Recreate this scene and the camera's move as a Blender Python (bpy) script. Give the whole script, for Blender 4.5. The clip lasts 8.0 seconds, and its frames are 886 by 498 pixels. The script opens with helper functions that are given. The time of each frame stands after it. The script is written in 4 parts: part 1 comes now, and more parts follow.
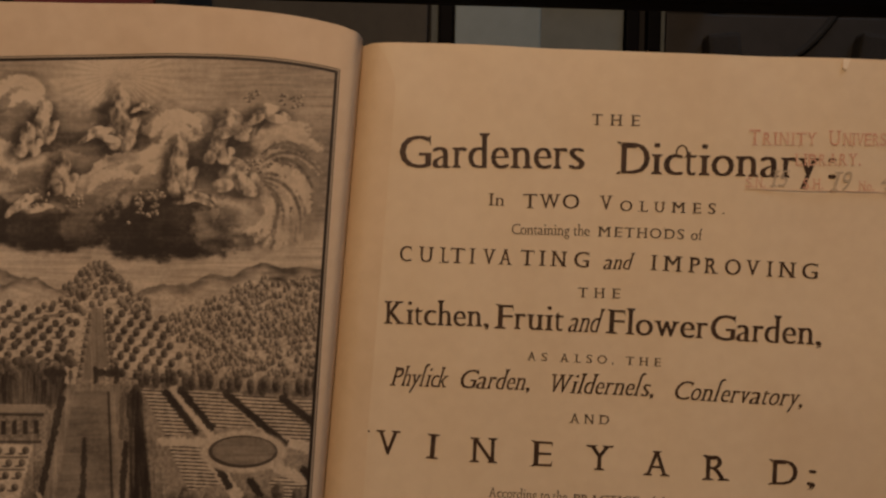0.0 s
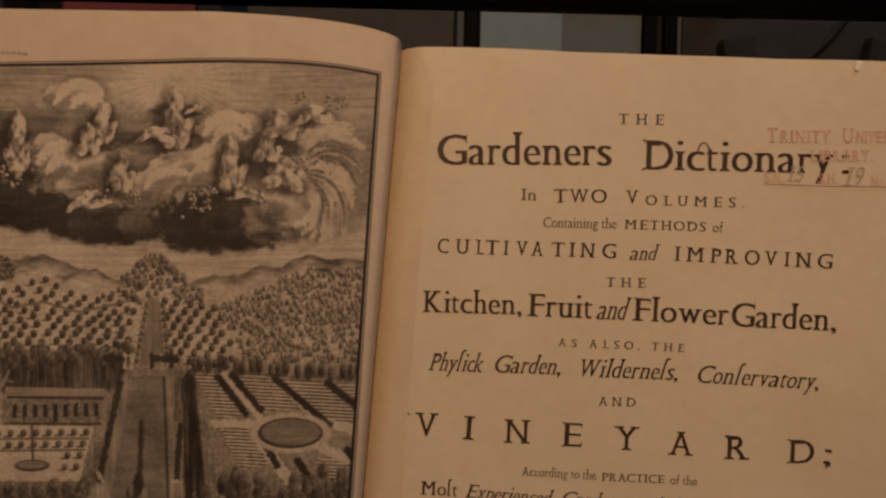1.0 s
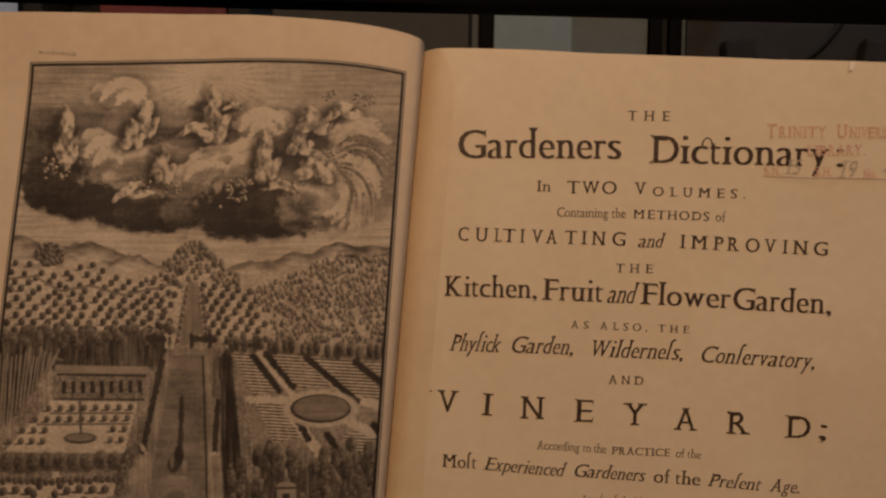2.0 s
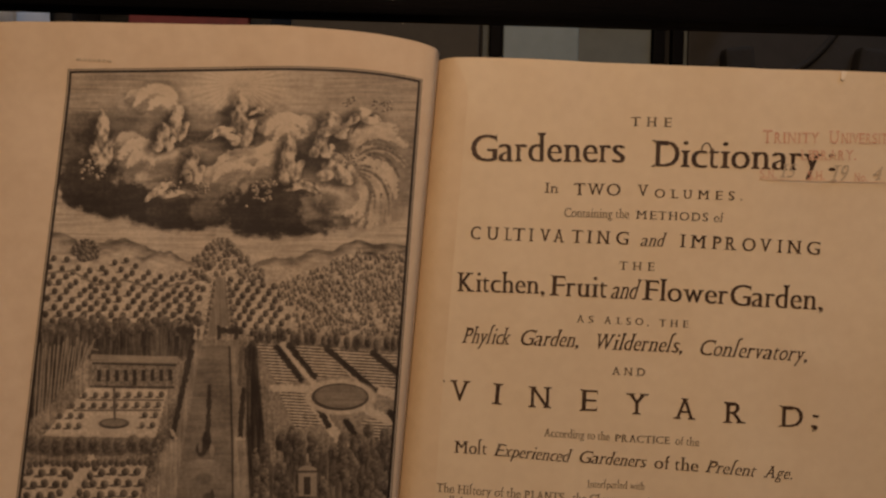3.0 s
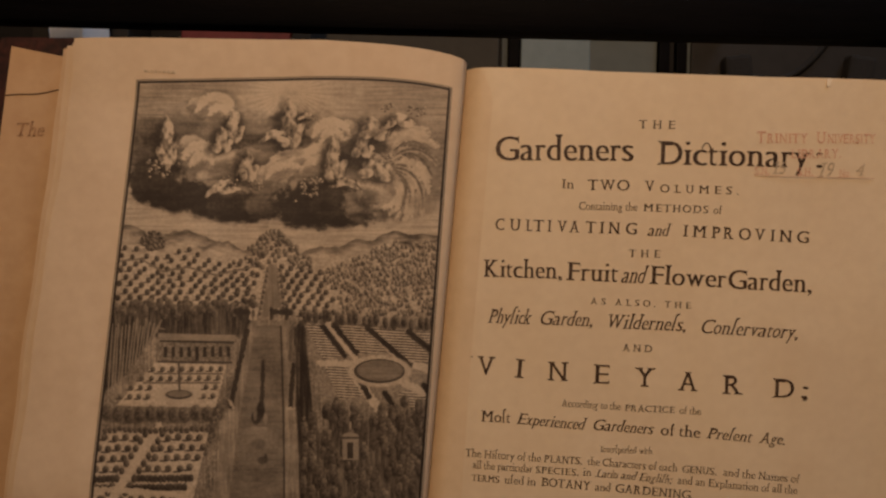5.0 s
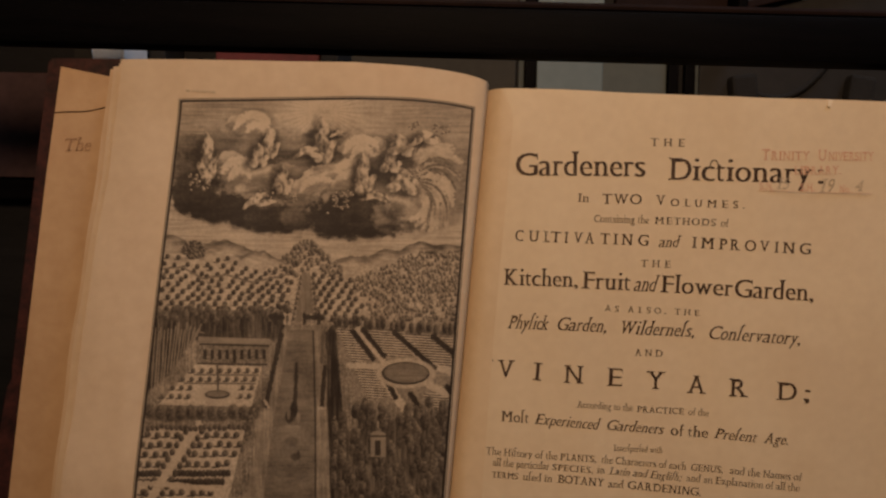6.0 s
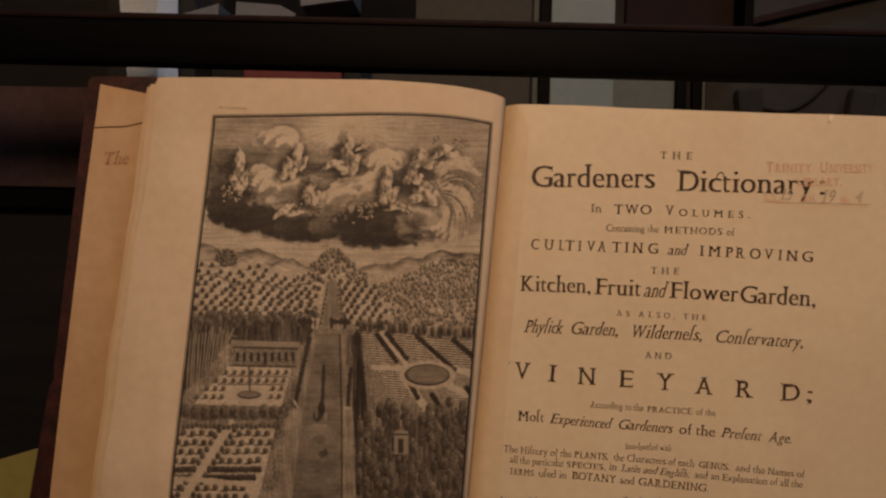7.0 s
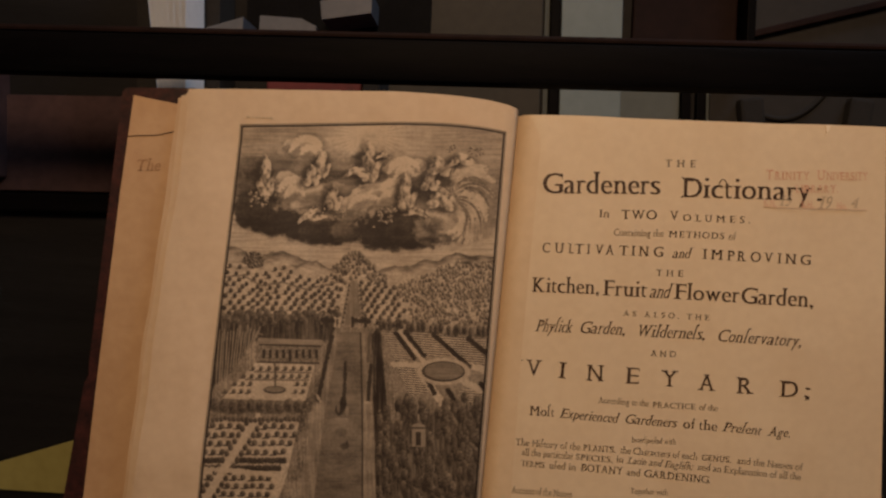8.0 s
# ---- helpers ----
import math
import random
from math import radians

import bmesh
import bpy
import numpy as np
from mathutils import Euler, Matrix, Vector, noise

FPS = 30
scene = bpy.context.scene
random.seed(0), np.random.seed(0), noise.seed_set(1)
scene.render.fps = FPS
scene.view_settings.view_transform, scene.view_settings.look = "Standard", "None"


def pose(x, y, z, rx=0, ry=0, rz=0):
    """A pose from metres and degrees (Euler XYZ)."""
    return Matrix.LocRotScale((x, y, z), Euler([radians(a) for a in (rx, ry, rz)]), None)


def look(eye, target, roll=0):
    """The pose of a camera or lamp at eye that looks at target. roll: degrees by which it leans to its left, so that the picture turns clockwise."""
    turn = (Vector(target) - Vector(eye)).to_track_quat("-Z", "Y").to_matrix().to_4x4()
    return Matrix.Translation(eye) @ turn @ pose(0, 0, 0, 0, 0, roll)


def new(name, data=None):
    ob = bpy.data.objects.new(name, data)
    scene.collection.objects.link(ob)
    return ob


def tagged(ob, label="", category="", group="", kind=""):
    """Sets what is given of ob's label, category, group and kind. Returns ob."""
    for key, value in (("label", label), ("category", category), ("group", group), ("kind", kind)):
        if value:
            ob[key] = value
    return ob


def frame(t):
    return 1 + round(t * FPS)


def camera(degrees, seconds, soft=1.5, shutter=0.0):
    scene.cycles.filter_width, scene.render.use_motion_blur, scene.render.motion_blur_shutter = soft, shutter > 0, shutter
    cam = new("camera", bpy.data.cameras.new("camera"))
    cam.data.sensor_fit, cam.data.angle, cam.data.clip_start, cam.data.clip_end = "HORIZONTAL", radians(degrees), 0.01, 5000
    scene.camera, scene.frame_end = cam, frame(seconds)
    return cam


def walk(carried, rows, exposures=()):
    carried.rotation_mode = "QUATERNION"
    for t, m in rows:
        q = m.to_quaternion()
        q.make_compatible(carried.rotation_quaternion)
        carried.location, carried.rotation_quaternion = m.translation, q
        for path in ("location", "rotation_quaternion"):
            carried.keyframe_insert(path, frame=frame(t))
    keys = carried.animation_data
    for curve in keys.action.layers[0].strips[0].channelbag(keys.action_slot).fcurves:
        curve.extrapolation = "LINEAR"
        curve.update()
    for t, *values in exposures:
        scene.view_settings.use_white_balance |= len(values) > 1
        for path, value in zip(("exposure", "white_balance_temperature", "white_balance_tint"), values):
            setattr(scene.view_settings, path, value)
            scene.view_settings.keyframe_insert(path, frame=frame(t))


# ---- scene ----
# Heights: the open pages lie at PAGE, the table top at TABLE.
PAGE, TABLE = 0.91, 0.75

# ---- camera and walk ----
cam = camera(55.0, 8.0, soft=2.4)
ROWS = [
    (0.0, 0.0217, 0.0155, 0.3689, -2.04, 0.80, 3.13),
    (0.5, 0.0144, 0.0136, 0.3792, -2.00, 0.86, 3.01),
    (1.0, 0.0070, 0.0100, 0.3915, -1.75, 0.94, 2.97),
    (1.5, 0.0012, 0.0041, 0.4054, -1.65, 0.94, 2.95),
    (3.0, -0.0062, 0.0035, 0.4439, -1.70, 1.27, 3.28),
    (3.5, -0.0107, 0.0005, 0.4554, -1.66, 1.34, 3.17),
    (4.0, -0.0125, -0.0020, 0.4684, -1.66, 1.54, 3.03),
    (4.5, -0.0134, -0.0031, 0.4819, -1.68, 1.68, 3.03),
    (6.0, -0.0269, -0.0010, 0.5287, -1.06, 2.09, 3.33),
    (6.5, -0.0317, 0.0028, 0.5427, -1.11, 2.35, 3.28),
    (7.0, -0.0341, 0.0029, 0.5572, -0.92, 2.58, 3.29),
    (7.5, -0.0388, 0.0044, 0.5711, -0.85, 2.76, 3.47),
    (8.0, -0.0396, 0.0037, 0.5872, -0.78, 2.97, 3.39),
]
walk(cam, [(t, pose(x, y, PAGE + z, rx, ry, rz)) for t, x, y, z, rx, ry, rz in ROWS], [(0.0, -0.11), (1.5, -0.01), (3.0, 0.04), (8.0, 0.16)])

# ---- light ----
world = bpy.data.worlds.new("room_dark")
scene.world = world
world.use_nodes = True
world.node_tree.nodes["Background"].inputs[0].default_value = (0.9, 0.75, 0.6, 1)
world.node_tree.nodes["Background"].inputs[1].default_value = 0.02


def area_lamp(name, eye, target, size, power, colour):
    data = bpy.data.lights.new(name, "AREA")
    data.shape, data.size, data.energy, data.color = "DISK", size, power, colour
    lamp = new(name, data)
    lamp.matrix_world = look(eye, target)
    return lamp


# added, unseen sources: a warm pendant lamp beyond the table's head and cool daylight from a window in the north wall
LAMP = (-0.10, 0.58, 1.92)
area_lamp("added_pendant_light", LAMP, (0.0, 0.0, PAGE), 0.30, 7.15, (1.0, 0.637, 0.380))
# cool light of the added window, tints the gutter roll and the sheaf
area_lamp("added_window_light", (0.9, 2.12, 1.55), (-0.1, 0.0, PAGE), 0.9, 14.0, (0.68, 0.80, 1.0))


# ---- materials ----
def material(name, colour, rough=0.6, metal=0.0, spec=0.5):
    m = bpy.data.materials.new(name)
    m.use_nodes = True
    b = m.node_tree.nodes["Principled BSDF"]
    b.inputs["Base Color"].default_value = (*colour, 1)
    b.inputs["Roughness"].default_value = rough
    b.inputs["Metallic"].default_value = metal
    b.inputs["Specular IOR Level"].default_value = spec
    return m, m.node_tree, b


def textured(name, dark, light, scale, rough, bump=0.1, fine=8.0, stretch=(1, 1, 1), spec=0.4, stain=None, bump_scale=None):
    """Two scales of noise between two colours, with a fine relief; stain: a third colour in soft blots."""
    m, nt, b = material(name, light, rough, 0.0, spec)
    N, K = nt.nodes.new, nt.links.new
    co = N("ShaderNodeTexCoord")
    mp = N("ShaderNodeMapping")
    mp.inputs["Scale"].default_value = stretch
    K(co.outputs["Object"], mp.inputs[0])
    big, small = N("ShaderNodeTexNoise"), N("ShaderNodeTexNoise")
    big.inputs["Scale"].default_value, small.inputs["Scale"].default_value = scale, scale * fine
    big.inputs["Detail"].default_value, small.inputs["Detail"].default_value = 4, 6
    K(mp.outputs[0], big.inputs[0]), K(mp.outputs[0], small.inputs[0])
    add = N("ShaderNodeMath")
    add.operation = "MULTIPLY_ADD"
    add.inputs[1].default_value = 0.45
    K(small.outputs[0], add.inputs[0])
    half = N("ShaderNodeMath")
    half.operation = "MULTIPLY"
    half.inputs[1].default_value = 0.55
    K(big.outputs[0], half.inputs[0]), K(half.outputs[0], add.inputs[2])
    ramp = N("ShaderNodeValToRGB")
    ramp.color_ramp.elements[0].position, ramp.color_ramp.elements[1].position = 0.36, 0.64
    ramp.color_ramp.elements[0].color, ramp.color_ramp.elements[1].color = (*dark, 1), (*light, 1)
    K(add.outputs[0], ramp.inputs[0])
    out = ramp.outputs[0]
    if stain:
        blot = N("ShaderNodeTexNoise")
        blot.inputs["Scale"].default_value, blot.inputs["Detail"].default_value = scale * 1.7, 3
        shift = N("ShaderNodeMapping")
        shift.inputs["Location"].default_value = (3.1, 1.7, 0.4)
        K(co.outputs["Object"], shift.inputs[0]), K(shift.outputs[0], blot.inputs[0])
        r2 = N("ShaderNodeValToRGB")
        r2.color_ramp.elements[0].position, r2.color_ramp.elements[1].position = 0.55, 0.75
        K(blot.outputs[0], r2.inputs[0])
        mix = N("ShaderNodeMix")
        mix.data_type = "RGBA"
        mix.inputs["B"].default_value = (*stain, 1)
        gain = N("ShaderNodeMath")
        gain.operation = "MULTIPLY"
        gain.inputs[1].default_value = 0.38
        K(r2.outputs[0], gain.inputs[0]), K(gain.outputs[0], mix.inputs["Factor"])
        K(out, mix.inputs["A"])
        out = mix.outputs["Result"]
    K(out, b.inputs["Base Color"])
    bp = N("ShaderNodeBump")
    bp.inputs["Strength"].default_value, bp.inputs["Distance"].default_value = bump, 0.0006
    K(small.outputs[0], bp.inputs["Height"]), K(bp.outputs[0], b.inputs["Normal"])
    return m


PAPER = textured("aged_paper", (0.56, 0.432, 0.298), (0.64, 0.512, 0.360), 9, 0.55, 0.12, 14, stain=(0.56, 0.40, 0.25))
PAPER_LIGHT = textured("title_paper", (0.68, 0.555, 0.382), (0.74, 0.615, 0.43), 11, 0.58, 0.1, 14, stain=(0.63, 0.49, 0.32))
PAPER_STUB = textured("stub_paper", (0.63, 0.49, 0.315), (0.70, 0.555, 0.37), 14, 0.6, 0.1, 10, stain=(0.52, 0.38, 0.22))
# paler paper colour standing in for the glint at the crease
PAPER_GLINT = textured("glint_paper", (0.80, 0.70, 0.54), (0.86, 0.76, 0.60), 20, 0.5, 0.1, 12)
FLYLEAF = textured("brown_flyleaf", (0.46, 0.30, 0.165), (0.56, 0.385, 0.225), 8, 0.6, 0.12, 12, stain=(0.40, 0.22, 0.12))
LEAF_TAN = textured("tanned_leaf", (0.53, 0.385, 0.245), (0.61, 0.46, 0.305), 9, 0.6, 0.12, 12, stain=(0.46, 0.30, 0.17))
EDGES = textured("page_edges", (0.34, 0.22, 0.12), (0.58, 0.43, 0.27), 30, 0.7, 0.3, 6, (1, 1, 40))
LEATHER = textured("red_marbled_cover", (0.014, 0.006, 0.006), (0.060, 0.018, 0.015), 60, 0.45, 0.4, 5)
INK = textured("black_ink", (0.026, 0.013, 0.007), (0.075, 0.040, 0.021), 120, 0.55, 0.05, 6)
INK_FAINT = textured("thin_black_ink", (0.035, 0.025, 0.018), (0.10, 0.07, 0.046), 220, 0.6, 0.05, 6)
INK_RED = textured("faded_red_stamp_ink", (0.56, 0.25, 0.175), (0.68, 0.46, 0.315), 160, 0.6, 0.05, 6)
PENCIL = textured("pencil_grey", (0.34, 0.28, 0.20), (0.58, 0.47, 0.33), 200, 0.5, 0.05, 6)
INK_BROWN = textured("brown_writing_ink", (0.25, 0.135, 0.07), (0.42, 0.26, 0.145), 160, 0.6, 0.05, 6)
DARK_WOOD = textured("near_black_wood", (0.0009, 0.0009, 0.0012), (0.0027, 0.0023, 0.0027), 12, 0.55, 0.25, 10, (1, 12, 12), spec=0.04)
TABLE_WOOD = textured("dark_table_wood", (0.006, 0.0061, 0.0068), (0.012, 0.0120, 0.0130), 6, 0.6, 0.2, 14, (1, 14, 1), spec=0.15)
BLACK_CLOTH = textured("black_cloth", (0.008, 0.008, 0.008), (0.016, 0.015, 0.014), 40, 0.9, 0.4, 10)
GREY_BOARD = textured("grey_green_board", (0.125, 0.172, 0.190), (0.155, 0.206, 0.226), 8, 0.6, 0.1, 12)
SHEET_BLACK = textured("dull_black_sheet", (0.0022, 0.0022, 0.0024), (0.005, 0.005, 0.0054), 30, 0.8, 0.2, 10, spec=0.1)
STRIP = textured("dim_grey_strip", (0.045, 0.055, 0.050), (0.065, 0.075, 0.068), 10, 0.7, 0.2, 12)
GREY_DULL = textured("dull_grey_board", (0.066, 0.082, 0.080), (0.085, 0.103, 0.100), 8, 0.6, 0.1, 12)
OLIVE = textured("olive_brown_board", (0.020, 0.0185, 0.0135), (0.033, 0.030, 0.022), 10, 0.7, 0.2, 12)
RED_CLOTH = textured("red_book_cloth", (0.07, 0.010, 0.012), (0.12, 0.018, 0.021), 14, 0.7, 0.3, 12)
MAROON_DULL = textured("dull_maroon_board", (0.038, 0.025, 0.027), (0.072, 0.045, 0.047), 9, 0.7, 0.2, 12, spec=0.1)
MAROON = textured("maroon_brown_board", (0.008, 0.004, 0.004), (0.016, 0.008, 0.007), 9, 0.7, 0.2, 12, spec=0.1)
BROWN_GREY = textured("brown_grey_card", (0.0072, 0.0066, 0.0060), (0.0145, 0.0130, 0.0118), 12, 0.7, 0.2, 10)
WHITE_PAPER = textured("cool_white_paper", (0.74, 0.79, 0.85), (0.85, 0.89, 0.93), 12, 0.5, 0.1, 10)
GREY_CARD = textured("grey_card", (0.075, 0.085, 0.104), (0.105, 0.116, 0.138), 12, 0.6, 0.1, 10)
YELLOW_CARD = textured("yellow_green_card", (0.26, 0.24, 0.075), (0.33, 0.31, 0.11), 9, 0.6, 0.1, 10)
PLASTER = textured("room_plaster", (0.30, 0.26, 0.21), (0.36, 0.32, 0.27), 3, 0.9, 0.2, 20)
FLOOR_WOOD = textured("room_floor_wood", (0.07, 0.04, 0.022), (0.13, 0.08, 0.045), 3, 0.5, 0.2, 14, (1, 10, 1))
LAMP_SHADE = textured("lamp_opal", (0.7, 0.66, 0.6), (0.8, 0.76, 0.7), 6, 0.4, 0.05)


GLASS, _, glass_node = material("window_glass", (1, 1, 1), 0.02)
glass_node.inputs["Transmission Weight"].default_value = 1.0


def print_material():
    """Paper and printer's ink, mixed by the tone that the plate carries."""
    m = textured("engraving_print", (0.56, 0.45, 0.325), (0.63, 0.52, 0.380), 11, 0.58, 0.1, 14)
    nt = m.node_tree
    b = nt.nodes["Principled BSDF"]
    old = b.inputs["Base Color"].links[0].from_socket
    tone = nt.nodes.new("ShaderNodeAttribute")
    tone.attribute_name = "tone"
    mix = nt.nodes.new("ShaderNodeMix")
    mix.data_type = "RGBA"
    nt.links.new(tone.outputs["Fac"], mix.inputs["Factor"])
    nt.links.new(old, mix.inputs["A"])
    mix.inputs["B"].default_value = (0.018, 0.0105, 0.0062, 1)
    nt.links.new(mix.outputs["Result"], b.inputs["Base Color"])
    return m


PRINT = print_material()


# ---- building helpers ----
def part(name, bm, mat, parent=None, label="", smooth=False):
    """Link a bmesh as one mesh object, under a thing or a part where one is given."""
    me = bpy.data.meshes.new(name)
    bm.normal_update()
    bm.to_mesh(me)
    bm.free()
    me.materials.append(mat)
    if smooth:
        me.polygons.foreach_set("use_smooth", [True] * len(me.polygons))
        me.set_sharp_from_angle(angle=radians(50))
    ob = new(name, me)
    ob.parent = parent
    return tagged(ob, label) if label else ob


def empty(name, label, category, group="", kind=""):
    return tagged(new(name), label, category, group, kind)


def box(x0, x1, y0, y1, z0, z1, bevel=0.0, turn=0.0, bm=None):
    """A box with rounded edges, turned by some degrees about its own upright axis."""
    own = bm is None
    b = bmesh.new()
    made = bmesh.ops.create_cube(b, size=1.0)["verts"]
    bmesh.ops.scale(b, vec=(x1 - x0, y1 - y0, z1 - z0), verts=made)
    if bevel:
        bmesh.ops.bevel(b, geom=b.edges[:], offset=bevel, segments=2, profile=0.6, affect="EDGES")
    bmesh.ops.transform(b, matrix=pose((x0 + x1) / 2, (y0 + y1) / 2, (z0 + z1) / 2, 0, 0, turn), verts=b.verts[:])
    if own:
        return b
    me = bpy.data.meshes.new("tmp")
    b.to_mesh(me), b.free()
    bm.from_mesh(me)
    bpy.data.meshes.remove(me)
    return bm


def slab(outline, z0, z1):
    """A flat plate with the given outline, from z0 up to z1."""
    bm = bmesh.new()
    low = [bm.verts.new((x, y, z0)) for x, y in outline]
    top = [bm.verts.new((x, y, z1)) for x, y in outline]
    bm.faces.new(top), bm.faces.new(low[::-1])
    for i in range(len(low)):
        j = (i + 1) % len(low)
        bm.faces.new((low[i], low[j], top[j], top[i]))
    bmesh.ops.recalc_face_normals(bm, faces=bm.faces[:])
    return bm


def sheet(fn, nu, nv, thick):
    """A thin leaf over the unit square: fn(u, v) gives its upper face."""
    bm = bmesh.new()
    up = [[bm.verts.new(fn(i / nu, j / nv)) for j in range(nv + 1)] for i in range(nu + 1)]
    lo = [[bm.verts.new(p.co - Vector((0, 0, thick))) for p in col] for col in up]
    for i in range(nu):
        for j in range(nv):
            bm.faces.new((up[i][j], up[i + 1][j], up[i + 1][j + 1], up[i][j + 1]))
            bm.faces.new((lo[i][j], lo[i][j + 1], lo[i + 1][j + 1], lo[i + 1][j]))
    for i in range(nu):
        for j in (0, nv):
            bm.faces.new((up[i][j], up[i + 1][j], lo[i + 1][j], lo[i][j]))
    for j in range(nv):
        for i in (0, nu):
            bm.faces.new((up[i][j], up[i][j + 1], lo[i][j + 1], lo[i][j]))
    bmesh.ops.recalc_face_normals(bm, faces=bm.faces[:])
    return bm


def tube(points, radius, sides=8):
    bm = bmesh.new()
    rings = []
    for k, p in enumerate(points):
        a, b = Vector(points[max(k - 1, 0)]), Vector(points[min(k + 1, len(points) - 1)])
        q = (b - a).to_track_quat("Z", "Y")
        rings.append([bm.verts.new(Vector(p) + q @ Vector((radius * math.cos(s * math.tau / sides), radius * math.sin(s * math.tau / sides), 0))) for s in range(sides)])
    for r0, r1 in zip(rings, rings[1:]):
        for s in range(sides):
            bm.faces.new((r0[s], r0[(s + 1) % sides], r1[(s + 1) % sides], r1[s]))
    bm.faces.new(rings[0][::-1]), bm.faces.new(rings[-1])
    return bm


# ---- the room ----
def wall(name, x0, x1, y0, y1, z0, z1, mat):
    return tagged(part(name, box(x0, x1, y0, y1, z0, z1), mat), kind="structure")


wall("floor", -2.2, 2.2, -2.2, 2.2, -0.1, 0.0, FLOOR_WOOD)
wall("ceiling", -2.2, 2.2, -2.2, 2.2, 2.6, 2.7, PLASTER)
# the north wall, with an opening for an unseen window added to bring cool light
wall("wall_north", -2.2, 0.4, 2.2, 2.3, 0.0, 2.6, PLASTER)
wall("wall_north", 1.4, 2.2, 2.2, 2.3, 0.0, 2.6, PLASTER)
wall("wall_north", 0.4, 1.4, 2.2, 2.3, 0.0, 1.0, PLASTER)
wall("wall_north", 0.4, 1.4, 2.2, 2.3, 2.1, 2.6, PLASTER)
window = tagged(new("added_window_1"), kind="structure")
for x0, x1, z0, z1 in ((0.4, 0.46, 1.0, 2.1), (1.34, 1.4, 1.0, 2.1), (0.46, 1.34, 1.0, 1.06), (0.46, 1.34, 2.04, 2.1)):
    part("window_frame", box(x0, x1, 2.22, 2.28, z0, z1, 0.004), LAMP_SHADE, window)
part("pane", box(0.46, 1.34, 2.248, 2.252, 1.06, 2.04), GLASS, window).visible_shadow = False
wall("wall_south", -2.2, 2.2, -2.3, -2.2, 0.0, 2.6, PLASTER)
wall("wall_east", 2.2, 2.3, -2.2, 2.2, 0.0, 2.6, PLASTER)
wall("wall_west", -2.3, -2.2, -2.2, 2.2, 0.0, 2.6, PLASTER)

table = empty("display_table", "dark wooden display table under the open book", "table")
part("tabletop", box(-0.85, 0.85, -0.55, 0.55, TABLE - 0.04, TABLE, 0.004), TABLE_WOOD, table)
for x in (-0.79, 0.79):
    for y in (-0.49, 0.49):
        part("leg", box(x - 0.03, x + 0.03, y - 0.03, y + 0.03, 0.0, TABLE - 0.04, 0.004), TABLE_WOOD, table)

# ---- the case rail above the book's head ----
rail_thing = empty("case_rail", "near-black polished wooden rail of the display case", "case rail")
RAIL_TURN = 1.35
part("rail", box(-0.72, 0.62, 0.109, 0.1390, PAGE - 0.020, PAGE, 0.005, RAIL_TURN), DARK_WOOD, rail_thing, smooth=True)
part("rail_moulding", box(-0.715, 0.615, 0.1400, 0.1445, PAGE - 0.018, PAGE - 0.006, 0.002, RAIL_TURN), MAROON, rail_thing, "dull red-brown moulding along the rail")
for x, y in ((-0.69, 0.111), (0.59, 0.141)):
    part("upright", box(x - 0.015, x + 0.015, y - 0.012, y + 0.012, TABLE, PAGE - 0.018, 0.002), DARK_WOOD, rail_thing)

# ---- the cradle ----
cradle = empty("book_cradle", "black cloth-covered cradle carrying the open book", "book cradle")
part("left_block", box(-0.300, -0.050, -0.24, 0.070, TABLE, PAGE - 0.0172, 0.003), BLACK_CLOTH, cradle)
part("right_block", box(-0.048, 0.215, -0.24, 0.070, TABLE, PAGE - 0.0652, 0.003), BLACK_CLOTH, cradle)

# ---- the open book ----
book = empty("open_book", "large old folio open at an engraved frontispiece and printed title page", "book")
FOOT = -0.265                                   # lower edge of the leaves


def gutter(y):
    return -0.0235 - (0.089 - y) * 0.0354


def curl(d, y):
    """How far the left leaf's lines sink towards the foot beside the gutter."""
    return -0.0078 * math.exp(-max(d, 0) / 0.022) * min(1.0, max(0.0, (y + 0.12) / 0.21))


def cockle(x, y):
    """The slight waviness of old leaves."""
    return 0.00045 * math.sin(58 * x + 6 * y) + 0.0003 * math.sin(23 * y - 17 * x) + 0.0002 * math.sin(131 * x + 40 * y)


def bulge(x, y):
    """The left leaves arch a little, and stand up towards the foot of the fore edge."""
    arch = 0.004
    ridge = 0.0007 * math.exp(-((x + 0.2335 + 0.05 * (y + 0.11)) / 0.006) ** 2 - ((y + 0.105) / 0.045) ** 2)
    return arch + ridge + 0.018 * min(1.05, max(0.0, (-x - 0.03) / 0.19)) * min(1.1, max(0.0, (0.06 - y) / 0.2))


ROLL, SINK = 0.012, 0.0050                      # reach and depth of the leaf's roll into the gutter


def left_z(d):
    """The leaf rolls over into the gutter."""
    d = max(d, 0.0)
    return -SINK * (1 - math.sqrt(max(1 - (1 - d / ROLL) ** 2, 0.0))) - 0.008 * math.exp(-d / 0.0006) if d < ROLL else 0.0


def fore_edge(y):
    return -0.2540 - (0.093 - y) * 0.054 + 0.0007 * math.sin(y * 37) + 0.0004 * math.sin(y * 91)


def fore_drop(x, y):
    """The fore edge droops towards the leaves beneath."""
    return -0.0022 * max(0.0, 1 - (x - fore_edge(y)) / 0.022) ** 2


